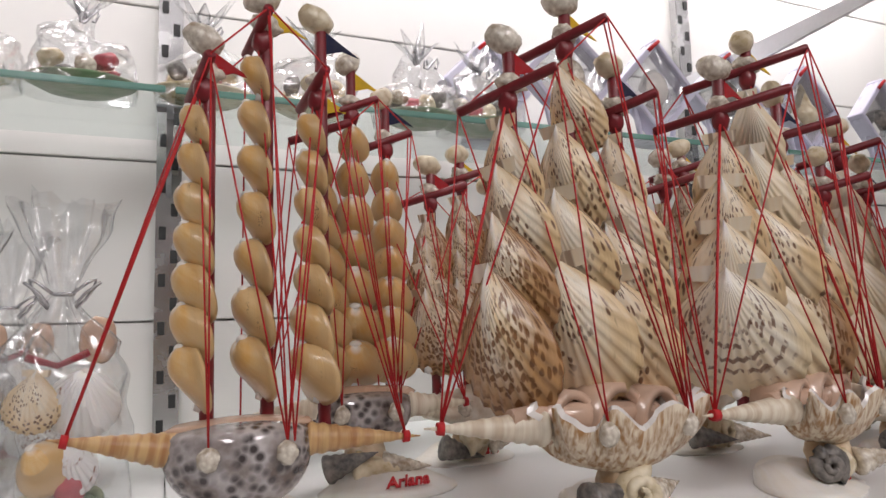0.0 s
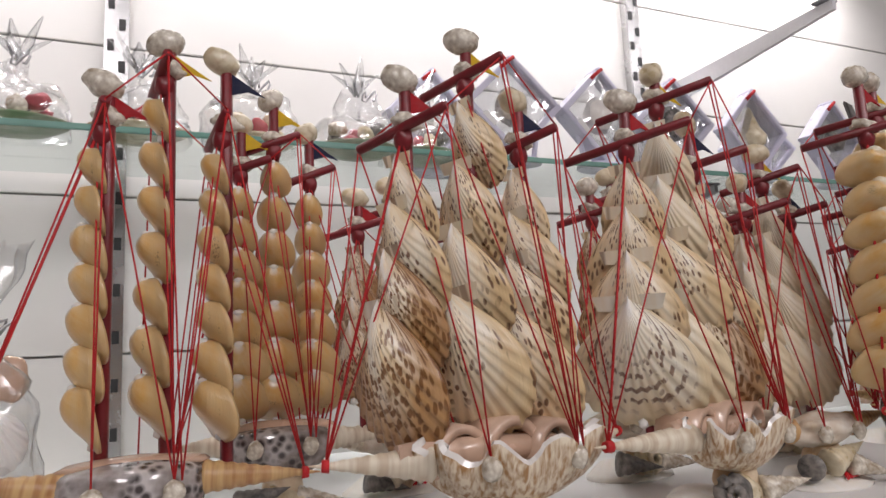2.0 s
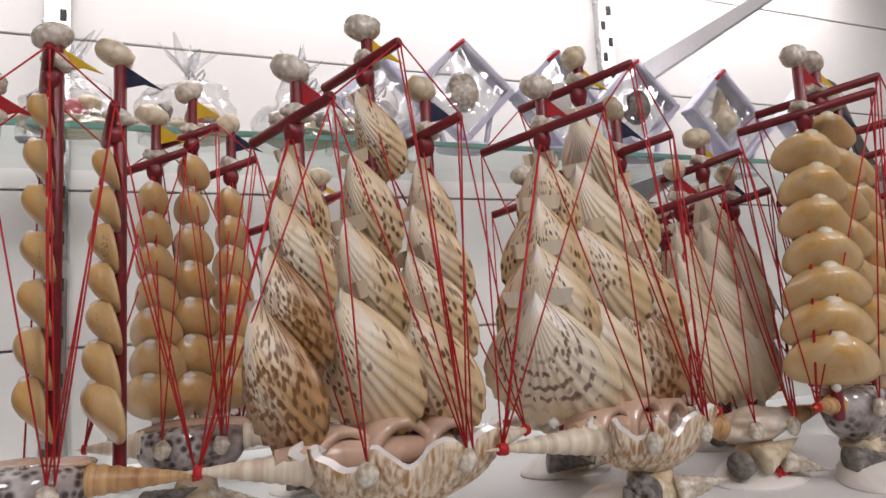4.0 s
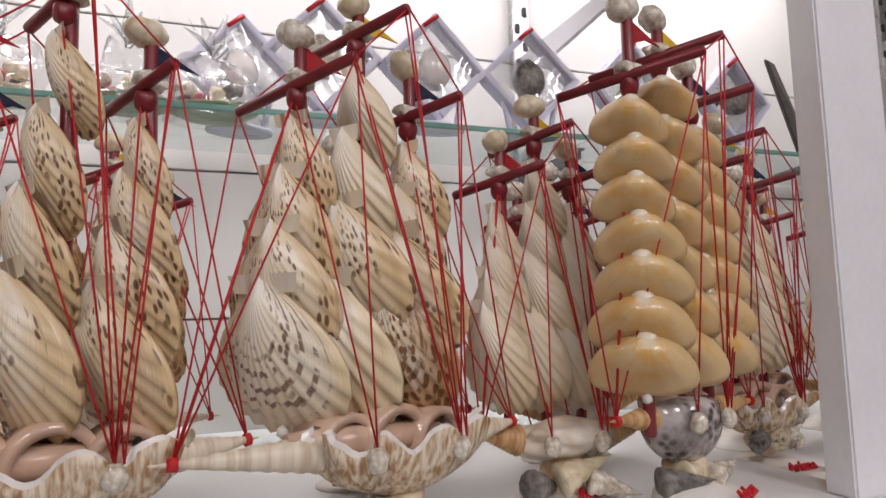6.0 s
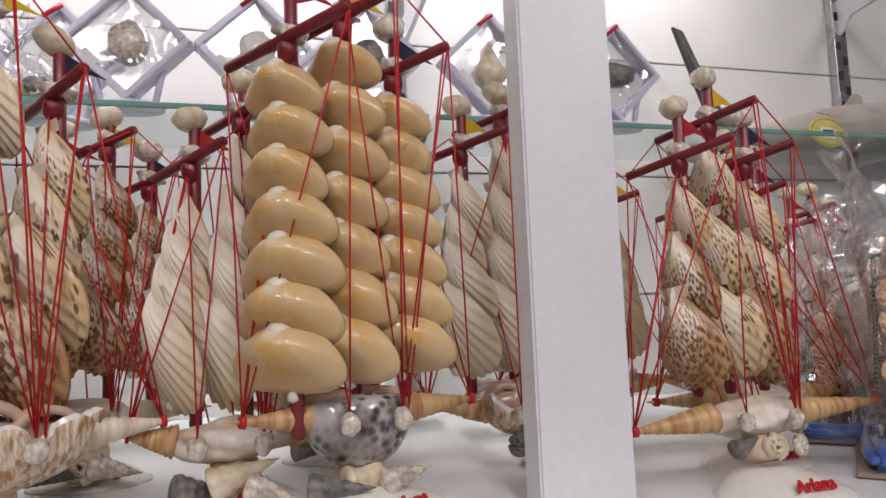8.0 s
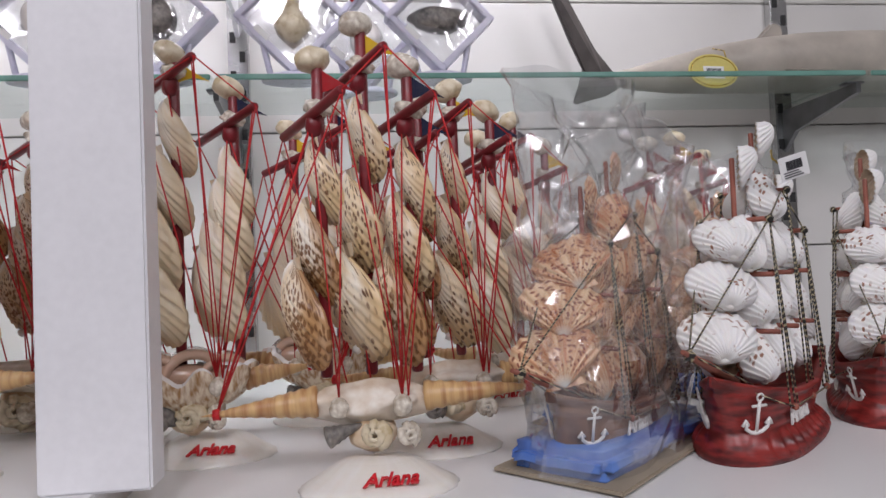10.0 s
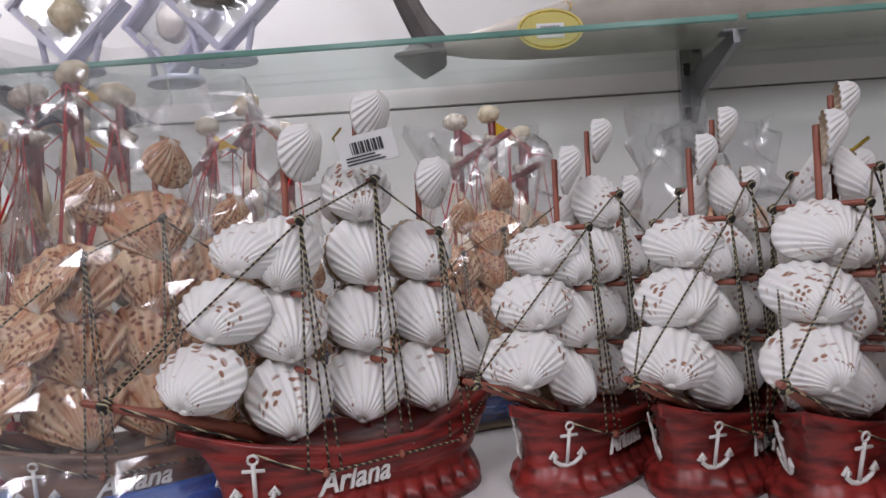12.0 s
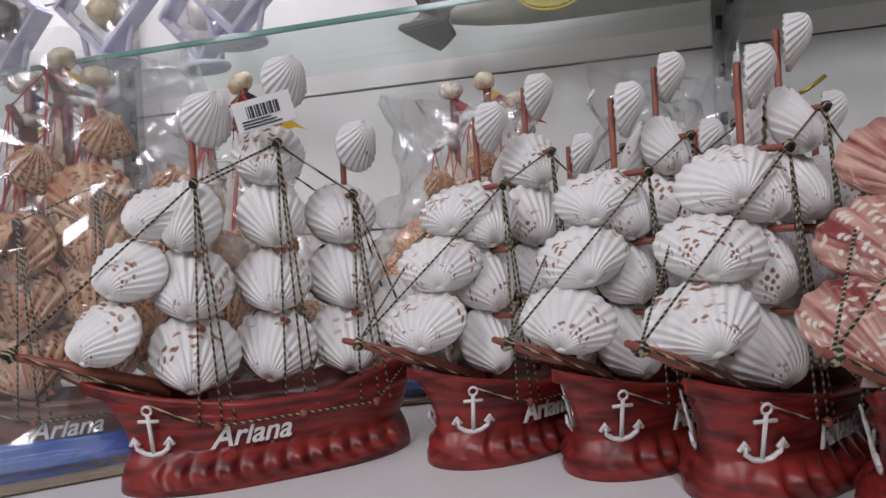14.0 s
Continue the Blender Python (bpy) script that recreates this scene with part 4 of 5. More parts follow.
# ---- resin ships with cockle sails ----
def hull_point(s, v):
    """Place on the resin hull: s from -1 (bow) to 1 (stern), v from 0 (foot) to 1 (rim)."""
    half = 0.074
    a = abs(s)
    w = 0.029 * (1 - max(0.0, -s) ** 2.4) * (1 - 0.25 * max(0.0, s) ** 2) + 0.0012
    rim = 0.039 + 0.015 * max(0.0, -s) ** 2.5 + 0.022 * max(0.0, s - 0.3)
    plin = 0.031 * max(0.0, 1 - a ** 3.0) ** 0.55 + 0.0008
    if v < 0.36:
        q = v / 0.36
        hw = plin * (1.0 - 0.26 * q * q)
        z = 0.018 * q
        hw += (math.sin(s * 42 + 4.0 * math.sin(q * 3.2) + 3.0 * q) * 0.0021 * math.sin(q * math.pi) + 0.0018 * math.sin(q * math.pi)) * min(1, (1 - a) * 5)
        x = s * half * (1.0 - 0.07 * q * q)
    else:
        q = (v - 0.36) / 0.64
        hw = plin * 0.74 + (w - plin * 0.74) * q ** 0.75
        z = 0.018 + (rim - 0.018) * q
        if abs(q - 0.60) < 0.07 or abs(q - 0.93) < 0.06:
            hw += 0.0012
        hw += 0.0005 * math.sin(q * 44 + 3 * math.sin(s * 9))
        x = s * half * (0.93 + 0.05 * q) - 0.016 * q * q * max(0.0, -s - 0.5) * 2
    return x, hw, z


def resin_hull():
    """A sculpted hull on a carved wave plinth, bow towards -x."""
    bm = bmesh.new()
    ns, na = 130, 26
    rings = [[hull_point(-math.cos(math.pi * i / ns) * 0.6 + (-1 + 2 * i / ns) * 0.4, j / na) for j in range(na + 1)] for i in range(ns + 1)]
    vs = {}
    for sg in (-1, 1):
        for i, ring in enumerate(rings):
            for j, (x, hw, z) in enumerate(ring):
                vs[sg, i, j] = bm.verts.new((x, sg * hw, z))
            vs[sg, i, na + 1] = bm.verts.new((ring[-1][0], sg * ring[-1][1] * 0.82, ring[-1][2]))
            vs[sg, i, na + 2] = bm.verts.new((ring[-1][0], sg * ring[-1][1] * 0.80, ring[-1][2] - 0.006))
        for i in range(ns):
            for j in range(na + 2):
                bm.faces.new((vs[sg, i, j], vs[sg, i + 1, j], vs[sg, i + 1, j + 1], vs[sg, i, j + 1])).smooth = True
    for i in range(ns):
        for j in (0, na + 2):
            bm.faces.new((vs[-1, i, j], vs[-1, i + 1, j], vs[1, i + 1, j], vs[1, i, j])).smooth = True
    for i in (0, ns):
        for j in range(na + 2):
            bm.faces.new((vs[-1, i, j], vs[1, i, j], vs[1, i, j + 1], vs[-1, i, j + 1]))
    bmesh.ops.recalc_face_normals(bm, faces=bm.faces[:])
    me = bpy.data.meshes.new("hull")
    bm.to_mesh(me)
    bm.free()
    return me


def anchor_mesh():
    """A flat white anchor in the xz plane, about 27 mm high."""
    bm = bmesh.new()
    t = 0.0008
    for pts, r in (([(0, 0, -0.011), (0, 0, 0.008)], 0.0011), ([(-0.005, 0, 0.005), (0.005, 0, 0.005)], 0.0009),
                   ([(-0.0085, 0, -0.005), (-0.0075, 0, -0.0085), (-0.004, 0, -0.0112), (0, 0, -0.012), (0.004, 0, -0.0112), (0.0075, 0, -0.0085), (0.0085, 0, -0.005)], 0.0013),
                   ([(0.0022 * math.cos(a), 0, 0.0102 + 0.0022 * math.sin(a)) for a in [k * math.pi / 5 for k in range(11)]], 0.0007),
                   ([(-0.0105, 0, -0.007), (-0.0085, 0, -0.0035), (-0.0062, 0, -0.0068)], 0.0011), ([(0.0105, 0, -0.007), (0.0085, 0, -0.0035), (0.0062, 0, -0.0068)], 0.0011)):
        sweep(pts, [r] * len(pts), 6, bm)
    for v in bm.verts:
        v.co.y *= t / 0.001
    me = bpy.data.meshes.new("anchor")
    bm.to_mesh(me)
    bm.free()
    me.materials.append(M["white_paint"])
    return me


HULL = resin_hull()
ANCHOR = anchor_mesh()


def resin_ship(label, center, turn, sail, plain_sail, seed, hull_mat="hull_red", scale=1.0, plinth="", word=True, sail_size=1.0, cord="cord", mast_sail_turn=90.0, group="resin ships with cockle sails", kind_name="resin_ship", lift=0.0):
    """A resin ship, bow along -x before its turn about z."""
    rnd = random.Random(seed)
    ship = thing(kind_name, (*center, lift + BAY), label, "model ship", group)
    ship.rotation_euler = (0, 0, radians(turn))
    ship.scale = (scale, scale, scale)
    if hull_mat == "hull_red":
        hull = part("hull", HULL, "hull_red", ship, "glossy dark red carved resin hull")
    else:
        hull = part("hull", HULL.copy(), None, ship, "carved brown resin hull")
        hull.data.materials.clear()
        hull.data.materials.append(M[hull_mat])
    if plinth:
        bm = box(-0.082, 0.082, -0.038, 0.038, 0.0, 0.018, 0.006)
        bmesh.ops.subdivide_edges(bm, edges=bm.edges[:], cuts=5, use_grid_fill=True)
        for v in bm.verts:
            v.co += Vector((0.4, 1, 0.3)) * 0.006 * noise.noise(v.co * 60)
        part("sea_base", smooth(bm), plinth, ship, "blue painted sea base with white foam")
    # bowsprit
    part("bowsprit", sweep([(-0.050, 0, 0.044), (-0.084, 0, 0.058), (-0.124, 0, 0.072)], [0.0042, 0.0032, 0.0014], 8), "spar", ship)
    part("cord_knot", blob(0.0032, 0.0032, 0.0032, 0.5, seed=seed), cord, ship, m=pose(-0.116, 0, 0.069))
    # anchor and word on both sides of the hull
    for sg in (-1, 1):
        o = part("anchor", ANCHOR, None, ship, "white anchor")
        ax, ay, az = hull_point(-0.84, 0.60)
        o.matrix_basis = pose(ax, sg * (ay + 0.003), az, 0, 0, (0 if sg < 0 else 180) + sg * 30) @ pose(0, 0, 0, 12, 0, 0)
        if word:
            w = part("hull_word", WHITE_WORD, None, ship, "white lettering")
            wx, wy, wz = hull_point(-0.24, 0.50)
            w.matrix_basis = pose(wx, sg * (wy + 0.0016), wz - 0.003, 80, 0, 0 if sg < 0 else 180)
    masts = ((-0.034, 0.144, 0.184), (0.006, 0.164, 0.205), (0.044, 0.138, 0.172))
    feet = []
    for i, (mx, yz, top) in enumerate(masts):
        mast = part("mast", rod((mx, 0, 0.038), (mx, 0, top), 0.0017), "spar", ship)
        for z, hw in ((yz, 0.021), (0.075, 0.024), (0.110, 0.022)):
            part("yard", rod((mx - 0.002, -hw, z), (mx - 0.002, hw, z), 0.0016), "spar", mast)
        hang(plain_sail, ship, (mx + 0.009, -0.002, top + 0.008), 20, 0.0275 * min(sail_size, 1.1), tilt=0, lean=8, name="pennant_shell", pick=i)
        rows = ((0.062, 0.037), (0.096, 0.035), (0.129, 0.034)) + (((0.160, 0.032),) if i == 1 else ())
        for z, d in rows:
            for sg in (-1, 1):
                k = sail if rnd.random() < 0.75 else plain_sail
                d2 = d * sail_size * rnd.uniform(0.95, 1.06)
                o = part("sail_shell", UNIT[k][rnd.randrange(len(UNIT[k]))], None, ship)
                o.matrix_basis = pose(mx - 0.004, sg * 0.007, z, 0, 0, -16 if sg < 0 else 196) @ pose(0, 0, 0, rnd.uniform(-8, 4), rnd.uniform(-14, 14), rnd.uniform(-12, 12)) @ pose(0, 0, -d2 * 0.5, 0, 180, 0) @ Matrix.Scale(d2, 4)
        for sg in (-1, 1):
            tip = Vector((mx - 0.002, sg * (0.021), yz))
            part("cord_knot", blob(0.0024, 0.0024, 0.0026, 0.4, seed=i), cord, mast, m=Matrix.Translation(tip))
            for q, dx in enumerate((-0.006, 0.004, 0.010)):
                foot = Vector((mx + dx, sg * 0.0282, 0.031))
                part("rigging_cord", sweep([tip, foot], [0.00055, 0.00055], 5), cord, ship)
            part("cleat", blob(0.002, 0.0025, 0.0025, 0.2, sub=1), "spar", ship, m=pose(mx + 0.002, sg * 0.0288, 0.030))
            feet.append((mx + 0.002, sg * 0.0292, 0.030))
    # jib shells and stays
    for z, x, d in ((0.076, -0.077, 0.034), (0.105, -0.065, 0.033), (0.133, -0.052, 0.031)):
        o = part("jib_shell", UNIT[sail][rnd.randrange(len(UNIT[sail]))], None, ship)
        o.matrix_basis = pose(x, -0.001, z, 0, 0, -52 + rnd.uniform(-8, 8)) @ pose(0, 0, 0, -20, rnd.uniform(-20, 10), 0) @ pose(0, 0, -d * sail_size * 0.5, 0, 180, 0) @ Matrix.Diagonal((d * sail_size * 1.18, d * sail_size, d * sail_size * 0.92, 1))
    o = part("stern_sail", UNIT[plain_sail][0], None, ship)
    o.matrix_basis = pose(0.074, -0.004, 0.075, 0, 0, 10) @ pose(0, 0, -0.018, 0, 170, 0) @ Matrix.Scale(0.036 * sail_size, 4)
    tipb = Vector((-0.116, 0, 0.070))
    for p, q in ((tipb, (-0.036, -0.021, 0.144)), (tipb, (-0.036, 0.021, 0.144)), (tipb, (-0.060, -0.014, 0.046)), (tipb, (-0.060, 0.014, 0.046)),
                 ((-0.036, -0.021, 0.144), (0.004, -0.018, 0.164)), ((0.004, -0.018, 0.164), (0.042, -0.021, 0.138)), ((-0.036, 0.021, 0.144), (0.004, 0.018, 0.164)), ((0.004, 0.018, 0.164), (0.042, 0.021, 0.138)),
                 ((0.042, -0.021, 0.138), (0.074, -0.016, 0.058)), ((0.042, 0.021, 0.138), (0.074, 0.016, 0.058)), ((0.042, -0.021, 0.138), (0.070, 0.0, 0.060))):
        part("rigging_cord", sweep([p, q], [0.00055, 0.00055], 5), cord, ship)
    for sg in (-1, 1):
        chain = [(-0.068, sg * 0.010, 0.046), (-0.050, sg * 0.022, 0.036)] + sorted(f for f in feet if f[1] * sg > 0) + [(0.072, sg * 0.020, 0.052)]
        part("rigging_cord", sweep(chain, [0.0006] * len(chain), 5), cord, ship)
    return ship


def price_tag(loc, rot, w, h, shape="card"):
    t = thing("price_tag", loc, "white barcode price tag tied with gold string", "price tag")
    t.rotation_euler = [radians(a) for a in rot]
    part("card", box(-w / 2, w / 2, -0.0004, 0.0004, -h / 2, h / 2, 0.0003), "tag", t)
    for k in range(16):
        x = -w * 0.28 + k * w * 0.036
        part("print_bar", box(x, x + w * (0.010 + 0.012 * ((k * 7) % 3)), -0.0009, -0.0004, -h * 0.1, h * 0.28), "ink", t)
    for k in range(3):
        part("print_bar", box(-w * 0.4, w * (0.1 + 0.08 * k), -0.0009, -0.0004, -h * (0.2 + 0.1 * k), -h * (0.16 + 0.1 * k)), "ink", t)
    part("string", sweep([(-w * 0.42, 0, h * 0.2), (-w * 0.5, 0.004, h * 0.6), (-w * 0.3, 0.008, h * 0.9)], [0.0007] * 3, 5), "gold", t)
    return t


resin_ship("red resin ship with white cockle sails, seen broadside", (1.180, 0.441), 41, "cockle", "cockle_plain", 21, scale=1.12)
price_tag((1.198, 0.415, 0.183), (0, -14, 20), 0.032, 0.017)
resin_ship("red resin ship with white cockle sails, bow towards the aisle", (1.323, 0.504), 54, "cockle", "cockle_plain", 22, scale=1.065)
resin_ship("red resin ship with speckled cockle sails in the row", (1.401, 0.496), 54, "cockle", "cockle_plain", 23, scale=1.07)
tied = resin_ship("red resin ship with white cockle sails and gold tie", (1.461, 0.469), 54, "cockle", "cockle_plain", 24, scale=1.095)
resin_ship("red resin ship with red-brown scallop sails", (1.533, 0.437), 48, "fan_red", "fan_red", 25, sail_size=1.30, scale=1.1)
part("gold_tie", sweep([(0.006 + 0.006 * math.cos(a), 0.006 * math.sin(a), 0.172 + 0.004 * math.sin(2 * a)) for a in [k * math.pi / 6 for k in range(13)]] + [(0.018, -0.008, 0.176), (0.024, -0.014, 0.182)], [0.0011] * 15, 6), "gold", tied, "gold tie string")


# ---- things in clear bags ----
def bag(parent, w, d, h, seed, mat="film", neck=0.45, crush=1.0, name="clear_bag"):
    """A crumpled clear bag, open gathered top."""
    bm = bmesh.new()
    seg, rows = 40, 26
    rings = []
    for j in range(rows + 1):
        v = j / rows
        k = 1.0 if v < 0.45 else 1 - (1 - neck) * ((v - 0.45) / 0.55) ** 0.8
        ring = []
        for i in range(seg):
            a = 2 * math.pi * i / seg
            c, s = math.cos(a), math.sin(a)
            q = 1 / max(abs(c) ** 3 + abs(s) ** 3, 0.001) ** (1 / 3)
            p = Vector((c * q * w / 2 * k, s * q * d / 2 * k, v * h))
            nn = noise.noise(p * 26 + Vector((seed, 0, 0))) * 0.020 + noise.noise(p * 60 + Vector((0, seed, 0))) * 0.006
            p += Vector((c, s, 0.4)) * nn * (0.35 + v) * crush
            ring.append(bm.verts.new(p))
        rings.append(ring)
    for r0, r1 in zip(rings, rings[1:]):
        for i in range(seg):
            bm.faces.new((r0[i], r0[(i + 1) % seg], r1[(i + 1) % seg], r1[i])).smooth = False
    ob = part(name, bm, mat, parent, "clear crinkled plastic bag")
    ob.visible_shadow = False
    return ob


def bagged_ship(center, turn, size, label, seed):
    ob = resin_ship(label, center, turn, "fan_orange", "fan_orange", seed, hull_mat="hull_brown", scale=size, plinth="blue", sail_size=1.30, group="bagged ships", kind_name="bagged_ship", lift=0.004)
    part("cardboard_base", box(-0.084, 0.084, -0.046, 0.046, -0.003, 0.0, 0.0008), "card", ob, "brown cardboard base")
    bag(ob, 0.174, 0.082, 0.255, seed, neck=0.66, crush=1.5)
    return ob


bagged_ship((1.062, 0.433), 43, 1.0, "brown scallop-sailed ship with a blue sea base in a clear bag", 31)
bagged_ship((1.258, 0.645), 27, 0.96, "bagged scallop-sailed ship on a blue base behind the resin ships", 32)
bagged_ship((1.093, 0.547), 48, 0.77, "smaller bagged ship with brown scallop sails", 33)
bagged_ship((1.431, 0.592), 28, 0.92, "bagged ship with brown scallop sails near the wall", 34)


def gift_bag(center, h, seed):
    """A tied clear bag holding small shell figures."""
    b = thing("gift_bag", (*center, 0.0), "tied clear gift bag filled with sea shells", "gift bag", "gift bags")
    rnd = random.Random(seed)
    for k, (dx, dy, z, s, kind) in enumerate(((-0.012, -0.016, 0.100, 0.040, "scallop"), (0.018, -0.012, 0.098, 0.046, "cockle_plain"), (-0.014, -0.018, 0.052, 0.034, "clam"), (0.016, -0.014, 0.05, 0.034, "cockle"))):
        o = hang(kind, b, (dx, dy, z), rnd.uniform(-30, 30), s, tilt=-8, lean=rnd.uniform(-40, 40), name="shell", pick=k)
    for k in range(5):
        part("small_shell", snail(0.011) if k % 2 else blob(0.013, 0.011, 0.010, 0.25, seed=k), ("snail", "dark_snail", "pebble", "green", "pink")[k], b, m=pose(rnd.uniform(-0.025, 0.025), rnd.uniform(-0.015, 0.015), 0.012 + 0.012 * (k % 3), 0, rnd.uniform(0, 360), 0))
    part("red_bow", sweep([(-0.018, -0.016, 0.108), (0, -0.02, 0.102), (0.018, -0.016, 0.110)], [0.0028, 0.002, 0.0028], 8), "pink", b, "red bow")
    part("backing_shell", blob(0.012, 0.005, 0.016, 0.2, seed=seed), "conch", b, m=pose(0.022, 0.004, 0.118))
    bm = bmesh.new()
    seg, rows = 36, 30
    rings = []
    for j in range(rows + 1):
        v = j / rows
        k = 1.0 if v < 0.45 else (1 - 0.86 * min(1, (v - 0.45) / 0.25) if v < 0.70 else 0.14 + 0.62 * (v - 0.70) / 0.30)
        ring = []
        for i in range(seg):
            a = 2 * math.pi * i / seg
            p = Vector((math.cos(a) * 0.042 * k, math.sin(a) * 0.030 * k, v * h))
            fold = (0.25 * math.sin(a * 7 + seed) if v > 0.5 else 0.08 * math.sin(a * 5 + v * 9)) * 0.03 * k
            p += Vector((math.cos(a), math.sin(a), 0.3)) * (fold + noise.noise(p * 45 + Vector((seed, 0, 0))) * 0.005)
            if v == 1:
                p.z += 0.018 * noise.noise(Vector((a * 3, seed, 0)))
            ring.append(bm.verts.new(p))
        rings.append(ring)
    for r0, r1 in zip(rings, rings[1:]):
        for i in range(seg):
            bm.faces.new((r0[i], r0[(i + 1) % seg], r1[(i + 1) % seg], r1[i])).smooth = i % 4 != 0
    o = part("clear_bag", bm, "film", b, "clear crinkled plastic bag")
    o.visible_shadow = False
    part("ribbon", sweep([(0.006 * math.cos(a), 0.006 * math.sin(a), h * 0.70) for a in [q * math.pi / 6 for q in range(13)]], [0.0014] * 13, 6), "ribbon", b, "curled silver ribbon")
    for sg in (-1, 1):
        part("ribbon", sweep([(sg * (0.006 + 0.010 * math.sin(q * 0.8)) + sg * 0.002 * q, -0.006 - 0.002 * math.cos(q), h * 0.70 + 0.010 * math.sin(q * 0.9)) for q in range(9)], [0.0012] * 9, 5), "ribbon", b)
    return b


gift_bag((-0.096, 0.607), 0.214, 3)
gift_bag((-0.168, 0.635), 0.199, 5)
gift_bag((-0.247, 0.615), 0.204, 8)
gift_bag((-0.155, 0.755), 0.209, 9)


def bagged_dish(x, y, seed, z=0.339):
    d = thing("shell_dish", (x, y, z), "small dish of shells wrapped in clear film on glass", "shell dish", "wrapped shell dishes")
    rnd = random.Random(seed)
    part("dish", lathe([(0.012, 0.0), (0.030, 0.002), (0.046, 0.010), (0.047, 0.012), (0.040, 0.011), (0.020, 0.006)], 28), "green" if seed % 2 else "snail", d, m=Matrix.Diagonal((1.0, 0.75, 1, 1)))
    for k in range(9):
        a = k * 0.7
        p = (0.026 * math.cos(a), 0.017 * math.sin(a), 0.014 + 0.008 * (k % 3))
        part("small_shell", snail(0.009) if k % 3 == 0 else blob(0.011, 0.009, 0.008, 0.25, seed=k + seed), ("pebble", "pink", "snail", "dark_snail")[(k + seed) % 4], d, m=pose(*p, rnd.uniform(0, 90), rnd.uniform(0, 360), 0))
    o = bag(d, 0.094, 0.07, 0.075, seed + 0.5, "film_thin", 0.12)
    bm = bmesh.new()
    for k in range(7):
        a = k * 0.9 + seed
        sweep([(0, 0, 0.072), (0.014 * math.cos(a), 0.010 * math.sin(a), 0.088), (0.030 * math.cos(a), 0.016 * math.sin(a), 0.098 + 0.008 * (k % 3))], [0.004, 0.007, 0.001], 5, bm, 0.25)
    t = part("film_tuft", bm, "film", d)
    t.visible_shadow = False
    part("ribbon", sweep([(0.005 * math.cos(q) + 0.004 * q * 0.4, -0.02 - 0.001 * q, 0.064 + 0.007 * math.sin(q * 1.3)) for q in range(10)], [0.0013] * 10, 5), "ribbon", d)
    return d


for x, y, s in ((-0.205, 0.752, 4), (-0.105, 0.748, 1), (0.0, 0.748, 2), (0.11, 0.755, 6), (0.225, 0.752, 3), (0.305, 0.760, 7)):
    bagged_dish(x, y, s)


# ---- diamond display frames on the glass ----
def display_frame(x, kind, turn, y=0.735):
    z0 = 0.339
    f = thing("display_frame", (x, y, z0), f"lilac plastic diamond display frame holding {kind[1]}", "display frame", "diamond display frames")
    f.rotation_euler = (0, 0, radians(turn))
    part("foot", lathe([(0.030, 0.0), (0.031, 0.002), (0.030, 0.006), (0.016, 0.010)], 28), "lilac", f, m=Matrix.Diagonal((1.2, 0.72, 1, 1)))
    cz = 0.073
    side, depth, t = 0.092, 0.024, 0.0075
    for k in range(4):
        m = pose(0, 0, cz) @ pose(0, 0, 0, 0, 45 + 90 * k, 0)
        part("frame_side", box(-side / 2, side / 2 - t, -depth / 2, depth / 2, side / 2 - t, side / 2, 0.0012), "lilac", f, m=m)
    for sg in (-1, 1):
        o = part("film_window", box(-side / 2 + t, side / 2 - t, sg * depth * 0.3 - 0.0002, sg * depth * 0.3 + 0.0002, -side / 2 + t, side / 2 - t), "film_thin", f, m=pose(0, 0, cz) @ pose(0, 0, 0, 0, 45, 0))
        o.visible_shadow = False
        part("support", rod((sg * 0.026, 0, 0.006), (sg * 0.034, 0, 0.045), 0.0035), "lilac", f)
    shape, _, mat = kind
    if shape == "cone":
        bm = lathe([(0.001, -0.026), (0.006, -0.022), (0.014, -0.014), (0.0165, -0.006), (0.010, 0.004), (0.006, 0.016), (0.003, 0.026), (0.0005, 0.030)], 18)
    elif shape == "long":
        bm = blob(0.026, 0.010, 0.012, 0.3, seed=4)
    else:
        bm = blob(0.016, 0.011, 0.019, 0.12, seed=2)
    part("shell", bm, mat, f, m=pose(0, 0, cz) @ Matrix.Scale(1.3, 4))
    part("red_tie", sweep([(-0.016, -0.012, cz + 0.045), (-0.006, -0.0125, cz + 0.054), (0.002, -0.012, cz + 0.060)], [0.0026] * 3, 6), "thread", f, "red ribbon tie")
    bm = box(-0.010, 0.010, -depth / 2 - 0.0006, -depth / 2 - 0.0002, 0, 0.007)
    lab = part("barcode_label", bm, "tag", f, m=pose(-0.036, 0, cz - 0.022) @ pose(0, 0, 0, 0, 45, 0))
    return f


display_frame(0.416, ("egg", "a spotted snail shell", "pebble"), -4)
display_frame(0.545, ("egg", "a silvery shell", "pearl"), 3)
display_frame(0.668, ("egg", "a brown ribbed shell", "dark_snail"), -3)
display_frame(0.816, ("cone", "a cream whelk shell", "snail"), 2)
display_frame(0.985, ("long", "a dark spotted shell", "dark_snail"), 4)
display_frame(0.335, ("egg", "a pale shell", "pearl"), 8, 0.80)
display_frame(0.90, ("egg", "a pale shell", "pearl"), -10, 0.80)



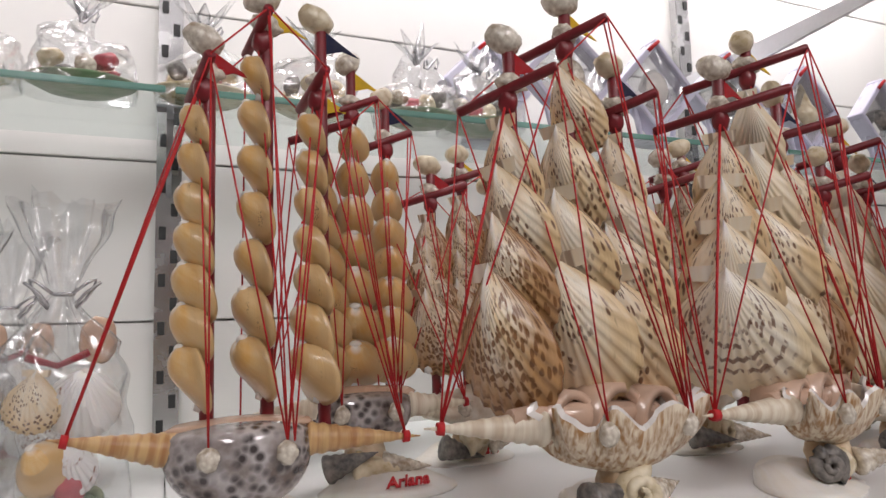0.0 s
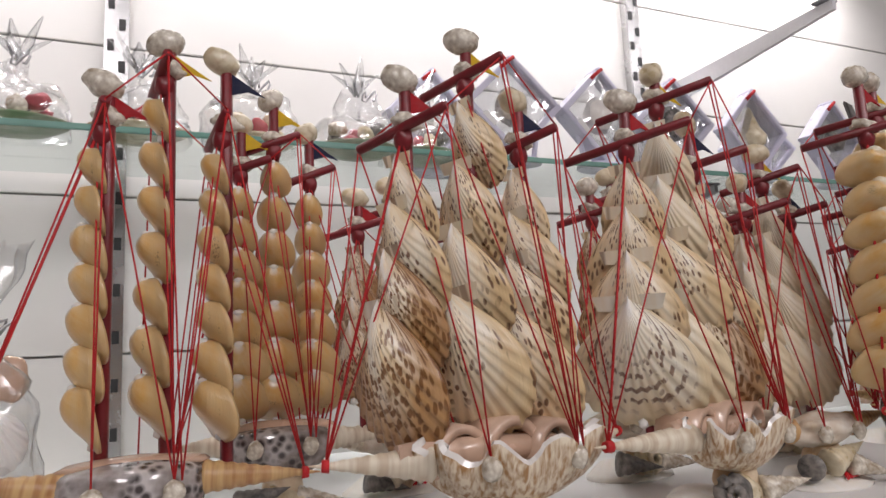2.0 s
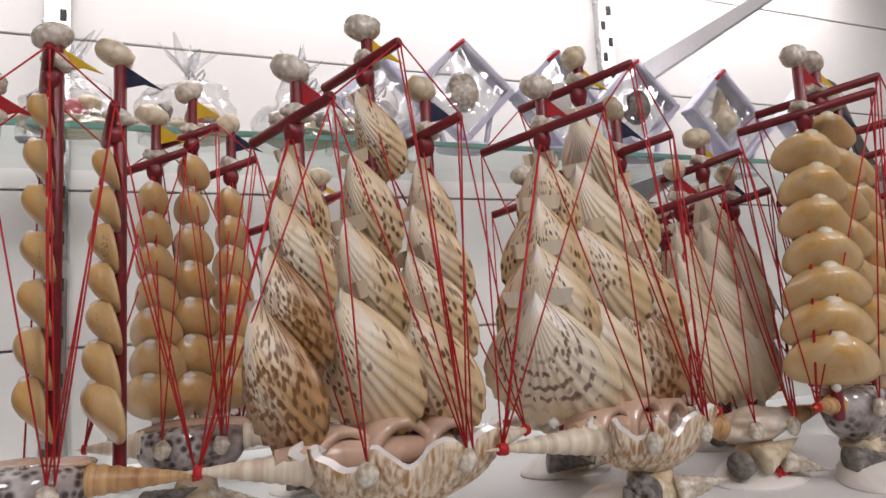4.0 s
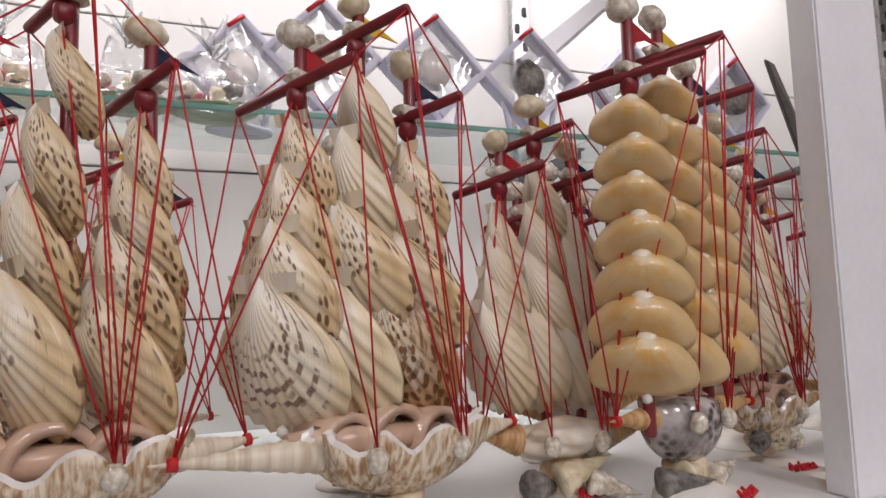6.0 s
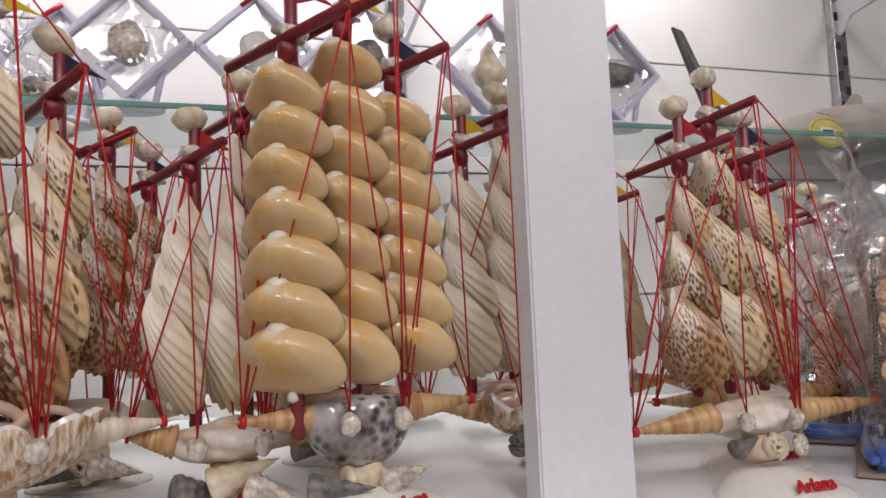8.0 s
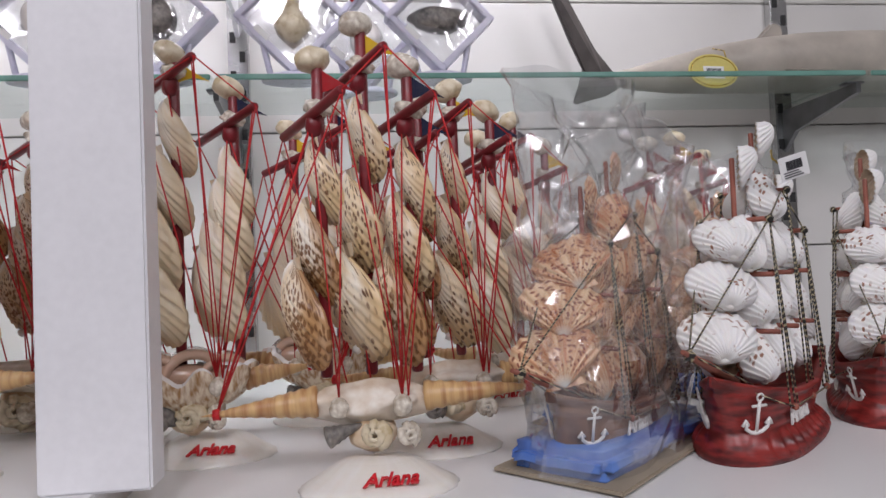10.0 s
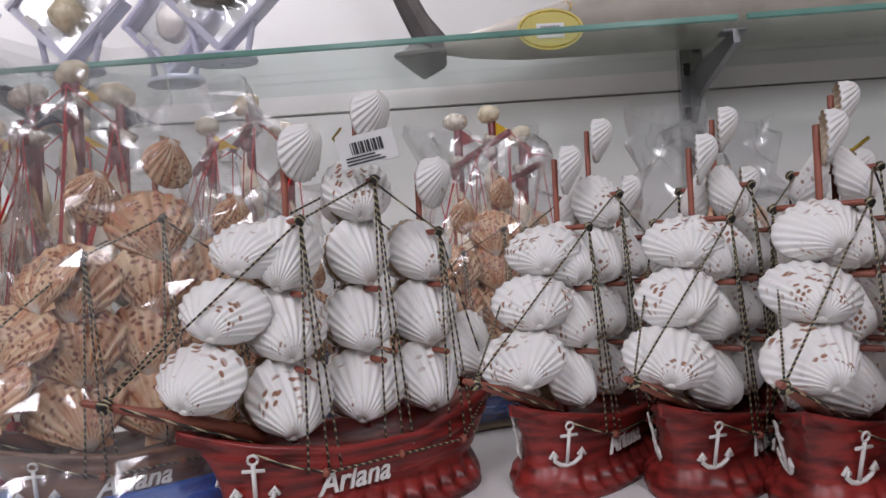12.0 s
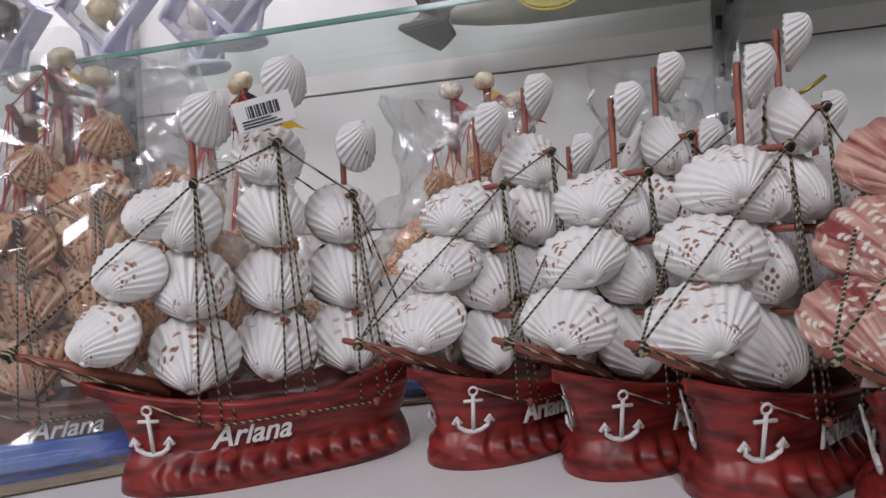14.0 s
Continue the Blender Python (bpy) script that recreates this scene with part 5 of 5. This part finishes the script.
# ---- dried shark on the glass ----
def dried_shark():
    s = thing("dried_shark", (1.214, 0.80, 0.339), "dried grey shark lying on the glass shelf", "dried shark")
    part("body", sweep([(0.0, 0, 0.020), (0.03, 0, 0.020), (0.08, 0, 0.024), (0.14, 0, 0.031), (0.20, 0, 0.036), (0.27, 0, 0.040), (0.36, 0, 0.042), (0.45, 0, 0.041), (0.53, 0, 0.035), (0.59, 0, 0.026), (0.63, 0, 0.020)],
                       [0.008, 0.014, 0.023, 0.031, 0.036, 0.040, 0.042, 0.041, 0.034, 0.022, 0.005], 18), "shark", s)

    def fin(name, pts, thick, mat):
        bm = bmesh.new()
        f = [bm.verts.new((x, y - thick, z)) for x, y, z in pts]
        b = [bm.verts.new((x, y + thick, z)) for x, y, z in pts]
        n = len(pts)
        bm.faces.new(f)
        bm.faces.new(b[::-1])
        for k in range(n):
            bm.faces.new((f[k], f[k - 1], b[k - 1], b[k]))
        bmesh.ops.recalc_face_normals(bm, faces=bm.faces[:])
        bmesh.ops.bevel(bm, geom=bm.edges[:], offset=thick * 0.8, segments=2, affect="EDGES")
        part(name, bm, mat, s)
    fin("tail_fin", [(0.012, 0, 0.022), (-0.016, 0, 0.058), (-0.040, 0, 0.105), (-0.072, 0, 0.172), (-0.092, 0, 0.178), (-0.070, 0, 0.118), (-0.052, 0, 0.070), (-0.034, 0, 0.030), (-0.050, -0.02, 0.008), (-0.044, -0.03, 0.002), (-0.010, -0.01, 0.012)], 0.0035, "tail")
    bm = bmesh.new()
    low = [bm.verts.new((x, y, 0.0005)) for x, y in ((-0.052, -0.036), (0.006, -0.046), (0.002, 0.010), (-0.016, 0.040), (-0.030, 0.058), (-0.040, 0.020))]
    face = bm.faces.new(low)
    top = bmesh.ops.extrude_face_region(bm, geom=[face])["geom"]
    for vert in top:
        if isinstance(vert, bmesh.types.BMVert):
            vert.co.z += 0.007
    bmesh.ops.recalc_face_normals(bm, faces=bm.faces[:])
    bmesh.ops.bevel(bm, geom=bm.edges[:], offset=0.002, segments=2, affect="EDGES")
    part("tail_lobe", bm, "tail", s, "dark lower lobe of the tail lying on the glass")
    fin("dorsal_fin", [(0.19, 0, 0.055), (0.23, 0, 0.095), (0.245, 0, 0.092), (0.25, 0, 0.06)], 0.004, "shark")
    fin("side_fin", [(0.22, -0.030, 0.022), (0.25, -0.034, 0.022), (0.275, -0.075, 0.006), (0.262, -0.082, 0.005)], 0.003, "shark")
    fin("hind_fin", [(0.12, -0.022, 0.016), (0.135, -0.024, 0.016), (0.150, -0.046, 0.004), (0.140, -0.048, 0.003)], 0.003, "shark")
    return s


dried_shark()
t = thing("hang_tag", (1.328, 0.742, 0.340), "oval yellow card tag with a barcode sticker", "tag")
t.rotation_euler = (radians(-8), 0, radians(4))
bm = bmesh.new()
bmesh.ops.create_cone(bm, cap_ends=True, segments=40, radius1=1, radius2=1, depth=1)
part("card", bm, "yellow_tag", t, m=pose(0, 0, 0.012, 90, 0, 0) @ Matrix.Diagonal((0.034, 0.0225, 0.0012, 1)))
part("border", sweep([(0.031 * math.cos(a), -0.001, 0.012 + 0.0197 * math.sin(a)) for a in [k * math.pi / 20 for k in range(41)]], [0.0006] * 41, 5), "gold", t)
part("sticker", box(-0.014, 0.014, -0.0013, -0.0007, 0.002, 0.018), "tag", t)
for k in range(12):
    part("print_bar", box(-0.010 + k * 0.0017, -0.0092 + k * 0.0017, -0.0018, -0.0013, 0.006, 0.015), "ink", t)
part("string", sweep([(0.020, 0, 0.028), (0.026, 0.01, 0.045), (0.024, 0.03, 0.058)], [0.0007] * 3, 5), "gold", t)
